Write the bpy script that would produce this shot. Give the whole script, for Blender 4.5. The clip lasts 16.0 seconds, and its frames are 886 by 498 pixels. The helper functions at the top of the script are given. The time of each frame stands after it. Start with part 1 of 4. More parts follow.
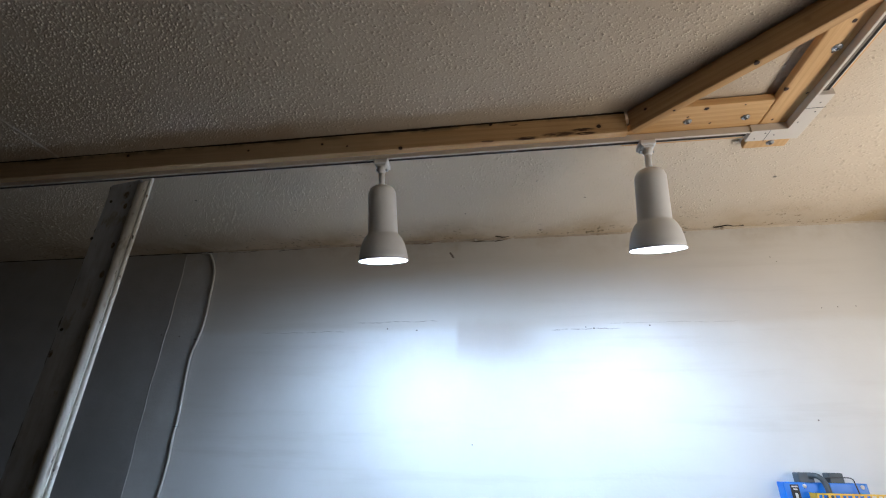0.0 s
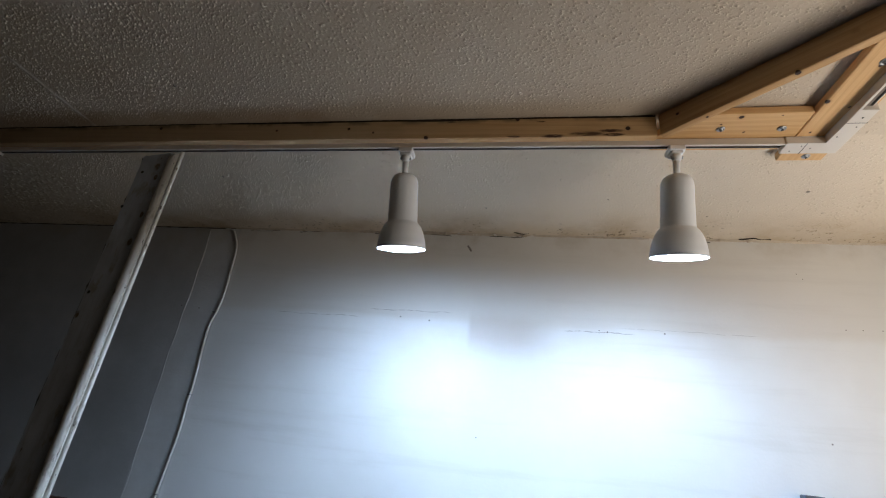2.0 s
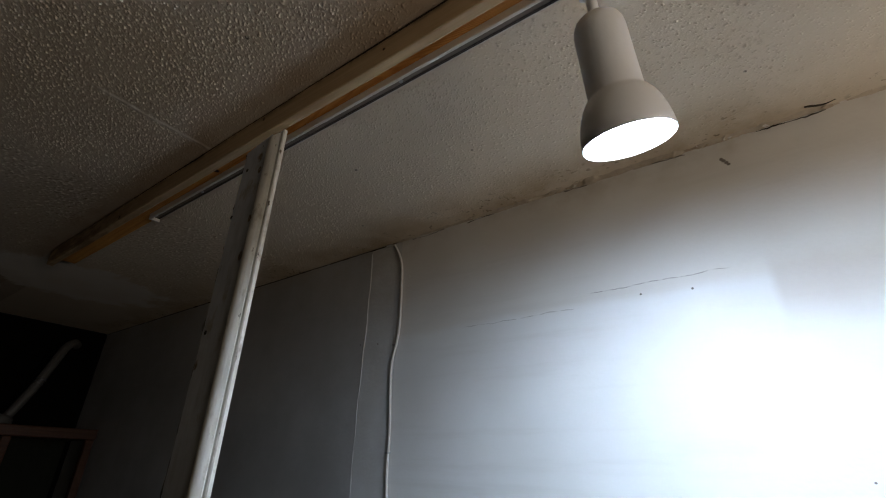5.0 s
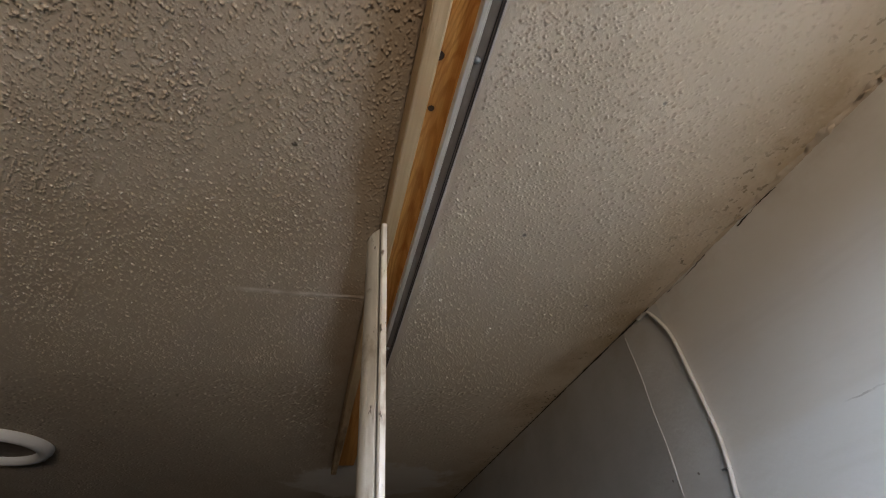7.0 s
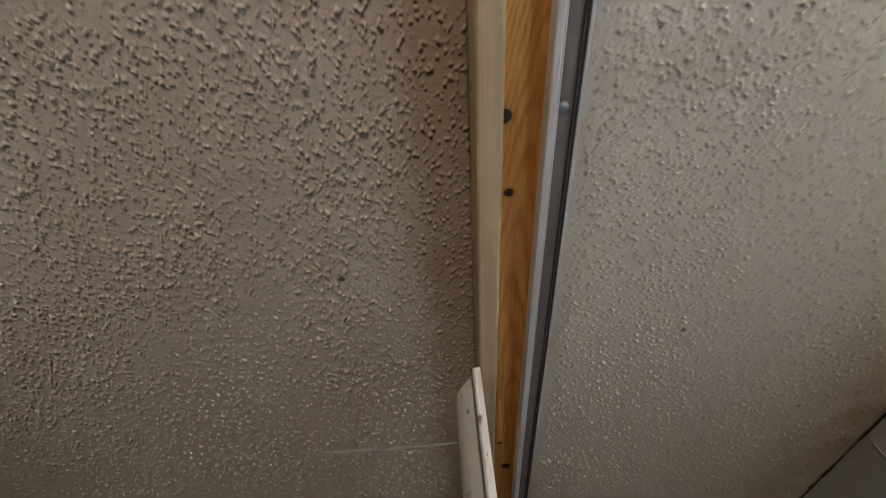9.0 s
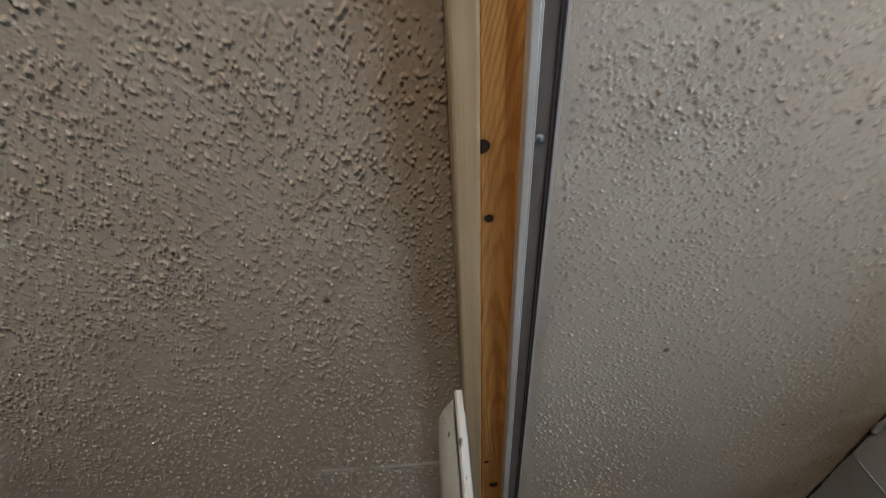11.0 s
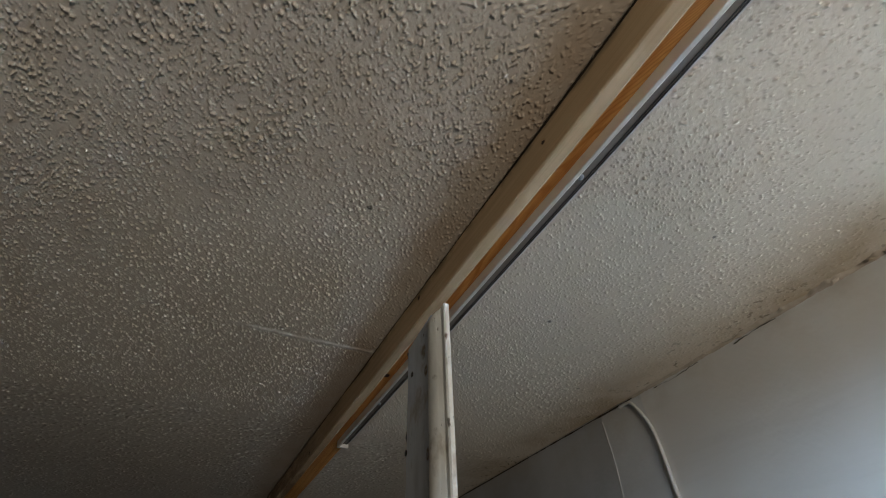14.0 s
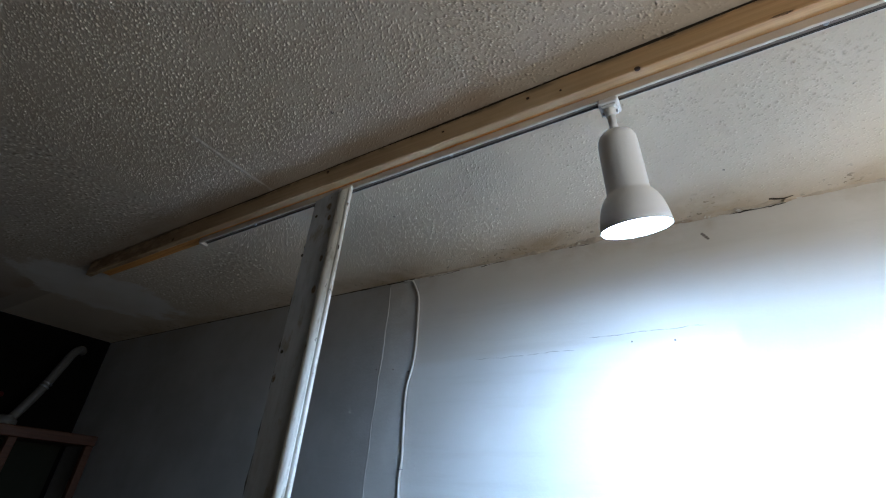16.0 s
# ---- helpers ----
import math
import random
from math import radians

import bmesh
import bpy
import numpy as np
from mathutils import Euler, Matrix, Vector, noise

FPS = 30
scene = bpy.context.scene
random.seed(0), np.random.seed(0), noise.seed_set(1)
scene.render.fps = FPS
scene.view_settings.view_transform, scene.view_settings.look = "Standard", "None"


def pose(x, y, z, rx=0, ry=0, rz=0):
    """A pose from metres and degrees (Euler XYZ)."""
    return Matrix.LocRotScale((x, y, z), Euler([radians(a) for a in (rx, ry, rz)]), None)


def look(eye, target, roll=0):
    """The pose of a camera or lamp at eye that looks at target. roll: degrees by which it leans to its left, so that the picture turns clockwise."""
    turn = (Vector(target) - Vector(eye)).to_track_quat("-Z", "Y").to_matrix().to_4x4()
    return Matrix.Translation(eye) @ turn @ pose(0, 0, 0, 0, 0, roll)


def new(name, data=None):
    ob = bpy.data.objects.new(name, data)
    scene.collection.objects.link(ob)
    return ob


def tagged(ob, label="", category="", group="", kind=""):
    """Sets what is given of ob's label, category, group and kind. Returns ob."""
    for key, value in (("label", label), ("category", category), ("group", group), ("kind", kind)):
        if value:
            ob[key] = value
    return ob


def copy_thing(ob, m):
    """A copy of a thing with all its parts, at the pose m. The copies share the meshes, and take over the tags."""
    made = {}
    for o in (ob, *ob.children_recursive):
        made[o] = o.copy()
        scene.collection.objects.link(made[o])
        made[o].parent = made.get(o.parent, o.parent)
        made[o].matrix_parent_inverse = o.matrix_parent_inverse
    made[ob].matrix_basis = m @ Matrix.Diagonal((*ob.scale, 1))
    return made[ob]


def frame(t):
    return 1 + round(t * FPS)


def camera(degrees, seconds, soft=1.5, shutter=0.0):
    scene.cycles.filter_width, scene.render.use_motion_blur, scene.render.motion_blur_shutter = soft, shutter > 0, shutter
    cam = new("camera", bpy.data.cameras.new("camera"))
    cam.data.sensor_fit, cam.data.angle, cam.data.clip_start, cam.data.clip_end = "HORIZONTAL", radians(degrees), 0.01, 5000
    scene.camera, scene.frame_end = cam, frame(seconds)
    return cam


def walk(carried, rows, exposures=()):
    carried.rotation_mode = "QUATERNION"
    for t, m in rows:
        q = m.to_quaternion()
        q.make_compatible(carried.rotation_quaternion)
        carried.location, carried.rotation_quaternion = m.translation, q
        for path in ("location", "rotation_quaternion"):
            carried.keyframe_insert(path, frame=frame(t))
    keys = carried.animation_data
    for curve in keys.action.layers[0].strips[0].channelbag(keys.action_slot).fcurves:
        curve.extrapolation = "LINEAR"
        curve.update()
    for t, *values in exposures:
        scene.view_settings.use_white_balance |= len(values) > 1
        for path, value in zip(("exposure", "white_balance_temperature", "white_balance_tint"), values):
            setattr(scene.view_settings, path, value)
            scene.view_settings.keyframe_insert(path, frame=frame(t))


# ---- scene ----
# camera and its walk
cam = camera(88.0, 16.0, soft=1.1)
PATH = [
    (0, (0.2205, 0.06, 1.7485), (-0.1875, 2.754, 3.0025), 1.1),
    (0.5, (0.2115, 0.051, 1.7485), (-0.2925, 2.7315, 2.998), 2.4),
    (1, (0.213, 0.057, 1.7485), (-0.291, 2.748, 2.9725), 2.5),
    (1.5, (0.2325, 0.0585, 1.747), (-0.2205, 2.7585, 2.971), 3.8),
    (2, (0.2235, 0.0585, 1.7455), (-0.306, 2.7555, 2.9485), 6.3),
    (2.5, (0.2175, 0.0705, 1.7455), (-0.372, 2.7885, 2.8705), 6.7),
    (3, (0.2025, 0.0795, 1.747), (-0.423, 2.775, 2.9065), 5.5),
    (3.5, (0.153, 0.0795, 1.7425), (-0.3885, 2.7645, 2.968), 4.2),
    (3.7, (0.126, 0.105, 1.732), (-0.414, 2.8185, 2.8915), 5.2),
    (5.8, (-0.1125, 0.759, 1.849), (-2.1585, 2.2995, 3.4105), -2.9),
    (6, (-0.1605, 0.7905, 1.8595), (-2.253, 2.211, 3.4735), -3.6),
    (6.5, (-0.192, 0.792, 1.8955), (-2.3715, 1.854, 3.6625), -4.6),
    (7, (-0.177, 0.8205, 1.9285), (-2.352, 1.506, 3.877), -5.5),
    (7.5, (-0.189, 0.8295, 1.957), (-2.3175, 1.203, 4.0375), -5.1),
    (8, (-0.2115, 0.849, 2.0335), (-2.292, 0.9525, 4.192), -3.9),
    (8.5, (-0.2535, 0.8385, 2.0815), (-2.2695, 0.822, 4.3045), -3.2),
    (9, (-0.2685, 0.8595, 2.101), (-2.1615, 0.8535, 4.4275), -4.1),
    (9.5, (-0.2745, 0.852, 2.101), (-2.145, 0.8535, 4.447), -4.1),
    (10, (-0.255, 0.855, 2.0965), (-2.1075, 0.8655, 4.456), -4.2),
    (10.2, (-0.249, 0.876, 2.0965), (-2.091, 0.8835, 4.4635), -4.3),
    (12.3, (-0.273, 0.867, 2.1115), (-2.1315, 0.9525, 4.465), -5.1),
    (12.5, (-0.2745, 0.87, 2.107), (-2.163, 1.0185, 4.435), -5.9),
    (13, (-0.2805, 0.8475, 2.092), (-2.2335, 1.1925, 4.342), -6.9),
    (13.5, (-0.2595, 0.7845, 2.038), (-2.259, 1.4085, 4.1845), -5.3),
    (14, (-0.1815, 0.648, 1.993), (-2.112, 1.6905, 4.039), -2.5),
    (14.5, (-0.123, 0.5145, 1.9255), (-1.95, 1.8825, 3.871), 2.0),
    (15, (-0.003, 0.435, 1.8655), (-1.8525, 2.1045, 3.5365), 4.1),
    (15.5, (0.0465, 0.3675, 1.807), (-1.6695, 2.2515, 3.391), 5.7),
    (16, (0.0225, 0.3075, 1.744), (-1.4205, 2.49, 3.2125), 4.4),
]
EXPOSURES = [(0, 0.0, 5600, 11), (3.7, 0.0, 5600, 11), (6.0, 0.6, 6500, 14), (7.0, 1.2, 6450, 15), (8.0, 1.15, 6400, 15), (9.5, 1.25, 5900, 13), (12.5, 1.15, 5650, 8), (13.5, 1.1, 5550, 8), (14.5, 1.4, 5300, 5), (15.0, 1.47, 4900, 4), (15.5, 1.3, 5000, 6), (16.0, 1.0, 5100, 7)]
walk(cam, [(t, look(eye, target, roll)) for t, eye, target, roll in PATH], EXPOSURES)

# ---- world and large lights ----
world = bpy.data.worlds.new("world")
scene.world = world
world.use_nodes = True
wn = world.node_tree.nodes
sky = wn.new("ShaderNodeTexSky")
sky.sky_type, sky.sun_disc = "NISHITA", False
sky.sun_elevation, sky.sun_rotation = radians(35), radians(150)
wn["Background"].inputs["Strength"].default_value = 0.08
world.node_tree.links.new(sky.outputs["Color"], wn["Background"].inputs["Color"])

BEAM, GLOW = 14.0, 178.0
WEST, EAST, SOUTH, NORTH, CEIL = -3.0, 1.45, -2.6, 1.485, 2.44

win = bpy.data.lights.new("window_daylight", "AREA")
win.shape, win.size, win.size_y = "RECTANGLE", 1.2, 0.34
win.energy, win.color = 14.5, (1.0, 0.83, 0.62)
win_ob = new("window_daylight", win)
# stands in for the unseen window's daylight; tilted up so the west stays dim
win_ob.matrix_world = look((EAST + 0.07, 0.60, 1.69), (EAST - 0.30, 0.60, 2.69))
tagged(win_ob, "area lamp for daylight from an unseen east window, tilted up at the ceiling", "daylight", kind="structure")


# ---- material helpers ----
class Nodes:
    """A small wrapper to write node materials in one line a node."""

    def __init__(self, name):
        self.mat = bpy.data.materials.new(name)
        self.mat.use_nodes = True
        self.tree = self.mat.node_tree
        self.bsdf = self.tree.nodes["Principled BSDF"]
        self.place = self.tree.nodes.new("ShaderNodeNewGeometry").outputs["Position"]

    def put(self, socket, value):
        if isinstance(value, bpy.types.NodeSocket):
            self.tree.links.new(value, socket)
        elif value is not None:
            socket.default_value = value

    def math(self, op, a, b=None, clamp=False):
        n = self.tree.nodes.new("ShaderNodeMath")
        n.operation, n.use_clamp = op, clamp
        self.put(n.inputs[0], a)
        self.put(n.inputs[1], b)
        return n.outputs[0]

    def ramp(self, value, a, b, lo=0.0, hi=1.0):
        n = self.tree.nodes.new("ShaderNodeMapRange")
        n.interpolation_type = "SMOOTHSTEP"
        for i, v in enumerate((value, a, b, lo, hi)):
            self.put(n.inputs[i], v)
        return n.outputs[0]

    def mapping(self, scale=(1, 1, 1), turn=(0, 0, 0), shift=(0, 0, 0), source=None):
        n = self.tree.nodes.new("ShaderNodeMapping")
        self.put(n.inputs["Vector"], source or self.place)
        n.inputs["Scale"].default_value, n.inputs["Rotation"].default_value, n.inputs["Location"].default_value = scale, turn, shift
        return n.outputs[0]

    def noise(self, scale, detail=3.0, rough=0.55, vector=None, distort=0.0):
        n = self.tree.nodes.new("ShaderNodeTexNoise")
        self.put(n.inputs["Vector"], vector or self.place)
        n.inputs["Scale"].default_value, n.inputs["Detail"].default_value = scale, detail
        n.inputs["Roughness"].default_value, n.inputs["Distortion"].default_value = rough, distort
        return n.outputs["Fac"]

    def mix(self, fac, a, b):
        n = self.tree.nodes.new("ShaderNodeMix")
        n.data_type = "RGBA"
        self.put(n.inputs["Factor"], fac)
        for i, v in ((6, a), (7, b)):
            self.put(n.inputs[i], (*v, 1) if isinstance(v, tuple) else v)
        return n.outputs[2]

    def axis(self, i):
        n = self.tree.nodes.new("ShaderNodeSeparateXYZ")
        self.put(n.inputs[0], self.place)
        return n.outputs[i]

    def spots(self, rows, stretch=(1, 1, 1)):
        """A mask that is 1 at each of the rows (x, y, z, radius)."""
        wobble = self.tree.nodes.new("ShaderNodeVectorMath")
        wobble.operation = "MULTIPLY_ADD"
        n = self.tree.nodes.new("ShaderNodeTexNoise")
        n.inputs["Scale"].default_value = 160
        self.put(n.inputs["Vector"], self.place)
        self.put(wobble.inputs[0], n.outputs["Color"])
        wobble.inputs[1].default_value = (0.003,) * 3
        self.put(wobble.inputs[2], self.place)
        total = None
        for x, y, z, r in rows:
            d = self.tree.nodes.new("ShaderNodeVectorMath")
            d.operation = "SUBTRACT"
            self.put(d.inputs[0], wobble.outputs[0])
            d.inputs[1].default_value = (x + 0.0015, y + 0.0015, z + 0.0015)
            s = self.tree.nodes.new("ShaderNodeVectorMath")
            s.operation = "MULTIPLY"
            self.put(s.inputs[0], d.outputs[0])
            s.inputs[1].default_value = stretch
            e = self.tree.nodes.new("ShaderNodeVectorMath")
            e.operation = "LENGTH"
            self.put(e.inputs[0], s.outputs[0])
            m = self.ramp(e.outputs["Value"], r * 0.6, r * 1.15, 1.0, 0.0)
            total = m if total is None else self.math("MAXIMUM", total, m)
        return total

    def bump(self, height, strength, distance):
        n = self.tree.nodes.new("ShaderNodeBump")
        n.inputs["Strength"].default_value, n.inputs["Distance"].default_value = strength, distance
        self.put(n.inputs["Height"], height)
        self.put(self.bsdf.inputs["Normal"], n.outputs[0])

    def done(self, color, rough=0.6, metal=0.0):
        self.put(self.bsdf.inputs["Base Color"], (*color, 1) if isinstance(color, tuple) else color)
        self.put(self.bsdf.inputs["Roughness"], rough)
        self.put(self.bsdf.inputs["Metallic"], metal)
        return self.mat


def plain(name, color, rough=0.5, metal=0.0, grain=0.12, size=60, shine=0.5):
    """Paint, plastic or metal with faint mottling and fine relief."""
    m = Nodes(name)
    m.bsdf.inputs["Specular IOR Level"].default_value = shine
    n = m.noise(size, 4)
    dark = tuple(c * (1 - grain) for c in color)
    big = m.noise(size * 0.12, 3)
    m.bump(m.noise(size * 6, 2), 0.08, 0.002)
    return m.done(m.mix(m.math("MULTIPLY", n, m.ramp(big, 0.3, 0.7, 0.6, 1.3)), color, dark), m.ramp(n, 0.3, 0.7, rough - 0.06, rough + 0.08), metal)


def pine(name, light, dark, angle=0.0, knots=(), stain=0.25, rough=0.62, ring=0.16, heart=None, streaks=(), greyed=None):
    """Softwood with long grain along the given direction in plan, rings and knots."""
    m = Nodes(name)
    along = m.mapping((1, 1, 1), (0, 0, radians(-angle)))
    warp = m.noise(2.2, 2, vector=along)
    fibre = m.noise(1.0, 5, 0.6, m.mapping((9, 420, 420), source=along))
    band = m.noise(1.0, 3, 0.5, m.mapping((1.3, 34, 34), source=along), 0.8)
    rings = m.tree.nodes.new("ShaderNodeTexWave")
    rings.wave_type, rings.bands_direction = "BANDS", "DIAGONAL"
    m.put(rings.inputs["Vector"], m.mapping((2.2, 75, 75), source=along))
    rings.inputs["Scale"].default_value, rings.inputs["Distortion"].default_value = 0.55, 5.0
    rings.inputs["Detail"].default_value, rings.inputs["Detail Scale"].default_value = 2.0, 0.6
    f = m.math("ADD", m.math("MULTIPLY", rings.outputs["Fac"], ring), m.math("MULTIPLY", band, 0.85 - ring * 0.6))
    f = m.math("ADD", f, m.math("MULTIPLY", m.math("SUBTRACT", fibre, 0.5), 0.7), True)
    col = m.mix(m.ramp(f, 0.15, 0.95), light, dark)
    if streaks:
        pitch = m.math("MULTIPLY", m.spots(streaks, (0.16, 1, 1)), m.ramp(m.noise(1.0, 3, 0.6, m.mapping((40, 200, 200))), 0.3, 0.5, 0.35, 1.0))
        col = m.mix(pitch, col, (0.05, 0.02, 0.008))
    if heart:
        # year rings cut along the board: nested arches about the heart, straight lines away from it
        hx, hy = heart
        off = m.math("ADD", m.axis(0), -hx)
        mid = m.math("ADD", m.math("MULTIPLY", m.math("MULTIPLY", off, off), 0.35), hy)
        side = m.math("SUBTRACT", m.axis(1), mid)
        phase = m.math("ADD", m.math("MULTIPLY", off, 90.0), m.math("MULTIPLY", m.math("MULTIPLY", side, side), 30000.0))
        phase = m.math("ADD", phase, m.math("MULTIPLY", m.noise(1.0, 3, 0.5, m.mapping((12, 60, 60))), 14.0))
        late = m.ramp(m.math("SINE", phase), -0.2, 1.0, 0.0, 0.6)
        col = m.mix(m.math("MULTIPLY", late, m.ramp(m.noise(14, 2), 0.3, 0.6, 0.5, 1.0)), col, dark)
        col = m.mix(m.ramp(m.axis(0), -0.34, 0.0, 0.0, 0.95), col, m.mix(band, (0.66, 0.44, 0.21), (0.52, 0.32, 0.13)))
    if greyed:
        # one end has gone dull with age
        col = m.mix(m.ramp(m.math("ADD", m.axis(0), m.math("MULTIPLY", band, 0.3)), 0.32, -0.12, 0.0, 0.65), col, m.mix(f, greyed, tuple(c * 0.7 for c in greyed)))
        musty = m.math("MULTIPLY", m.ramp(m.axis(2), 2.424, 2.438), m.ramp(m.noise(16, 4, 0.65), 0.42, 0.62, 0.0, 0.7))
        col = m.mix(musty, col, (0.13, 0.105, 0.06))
        # brown blotches, denser towards the west end
        blotch = m.math("MULTIPLY", m.ramp(m.axis(0), -1.0, -1.6), m.ramp(m.noise(1.0, 4, 0.65, m.mapping((9, 40, 40))), 0.4, 0.62, 0.1, 0.75))
        col = m.mix(blotch, col, (0.16, 0.085, 0.035))
    grime = m.ramp(m.noise(7, 4, 0.6), 0.5, 0.75, 0.0, stain)
    col = m.mix(grime, col, tuple(c * 0.55 for c in dark))
    if knots:
        knots = [(x, y, z, r * 0.85) for x, y, z, r in knots]
        halo = m.spots([(x, y, z, r * 1.7) for x, y, z, r in knots])
        col = m.mix(m.math("MULTIPLY", halo, 0.35), col, tuple(c * 0.7 for c in dark))
        col = m.mix(m.ramp(m.spots(knots), 0.05, 0.6), col, (0.03, 0.012, 0.006))
    m.bump(m.math("ADD", fibre, m.math("MULTIPLY", band, 0.5)), 0.25, 0.0008)
    return m.done(col, m.ramp(fibre, 0.3, 0.7, rough - 0.08, rough + 0.1))


# ---- geometry helpers ----
def thing(name, at, label, category, group="", kind=""):
    e = new(name)
    e.location = at
    e.empty_display_size = 0.05
    return tagged(e, label, category, group, kind)


def whole_place(ob):
    place = Vector((0, 0, 0))
    while ob is not None:
        place += ob.location
        ob = ob.parent
    return place


def part(name, bm, material, parent=None, label="", smooth=False):
    """Links a bmesh, built in world places, as one mesh object under a thing or part."""
    me = bpy.data.meshes.new(name)
    base = whole_place(parent)
    bmesh.ops.translate(bm, verts=bm.verts, vec=-base)
    bmesh.ops.recalc_face_normals(bm, faces=bm.faces)
    for f in bm.faces:
        f.smooth = smooth
    bm.to_mesh(me)
    bm.free()
    for m in material if isinstance(material, (list, tuple)) else [material]:
        me.materials.append(m)
    ob = new(name, me)
    ob.parent = parent
    if label:
        tagged(ob, label)
    return ob


def box(bm, x0, x1, y0, y1, z0, z1, bevel=0.0, seg=2):
    made = bmesh.ops.create_cube(bm, size=1.0)["verts"]
    for v in made:
        v.co = Vector(((x0 + x1) / 2 + v.co.x * (x1 - x0), (y0 + y1) / 2 + v.co.y * (y1 - y0), (z0 + z1) / 2 + v.co.z * (z1 - z0)))
    if bevel:
        edges = {e for v in made for e in v.link_edges}
        bmesh.ops.bevel(bm, geom=list(edges), offset=bevel, segments=seg, profile=0.5, affect="EDGES")
    return bm


def prism(bm, outline, z0, z1, top=None):
    """A prism over an outline of (x, y); top gives the upper height at (x, y)."""
    low = [bm.verts.new((x, y, z0)) for x, y in outline]
    high = [bm.verts.new((x, y, top(x, y) if top else z1)) for x, y in outline]
    bm.faces.new(low[::-1])
    bm.faces.new(high)
    for i in range(len(outline)):
        j = (i + 1) % len(outline)
        bm.faces.new((low[i], low[j], high[j], high[i]))
    return bm


def lathe(bm, profile, m=Matrix(), n=40, cap_first=True, cap_last=True):
    """Turns a profile of (radius, height) about the z axis of m."""
    rings = []
    for r, h in profile:
        rings.append([bm.verts.new(m @ Vector((r * math.cos(2 * math.pi * i / n), r * math.sin(2 * math.pi * i / n), h))) for i in range(n)])
    for a, b in zip(rings, rings[1:]):
        for i in range(n):
            j = (i + 1) % n
            bm.faces.new((a[i], a[j], b[j], b[i]))
    if cap_first:
        bm.faces.new(rings[0][::-1])
    if cap_last:
        bm.faces.new(rings[-1])
    return bm


def sweep(bm, points, rx, ry=None, n=10, up=Vector((0, 1, 0)), wobble=0.0):
    """An oval tube along points; rx across, ry along up."""
    ry = ry or rx
    rings = []
    pts = [Vector(p) for p in points]
    for k, p in enumerate(pts):
        t = (pts[min(k + 1, len(pts) - 1)] - pts[max(k - 1, 0)]).normalized()
        side = t.cross(up)
        side = side.normalized() if side.length > 1e-6 else Vector((1, 0, 0))
        u = side.cross(t).normalized()
        w = 1 + wobble * noise.noise(p * 40)
        rings.append([bm.verts.new(p + side * rx * w * math.cos(2 * math.pi * i / n) + u * ry * w * math.sin(2 * math.pi * i / n)) for i in range(n)])
    for a, b in zip(rings, rings[1:]):
        for i in range(n):
            j = (i + 1) % n
            bm.faces.new((a[i], a[j], b[j], b[i]))
    bm.faces.new(rings[0][::-1])
    bm.faces.new(rings[-1])
    return bm


def spline(points, steps=8):
    """Points of a smooth curve through the given ones."""
    p = [Vector(q) for q in points]
    p = [p[0] * 2 - p[1]] + p + [p[-1] * 2 - p[-2]]
    out = []
    for i in range(1, len(p) - 2):
        for k in range(steps):
            t = k / steps
            a, b, c, d = p[i - 1], p[i], p[i + 1], p[i + 2]
            out.append(0.5 * (2 * b + (c - a) * t + (2 * a - 5 * b + 4 * c - d) * t * t + (3 * b - a - 3 * c + d) * t ** 3))
    return out + [p[-2]]


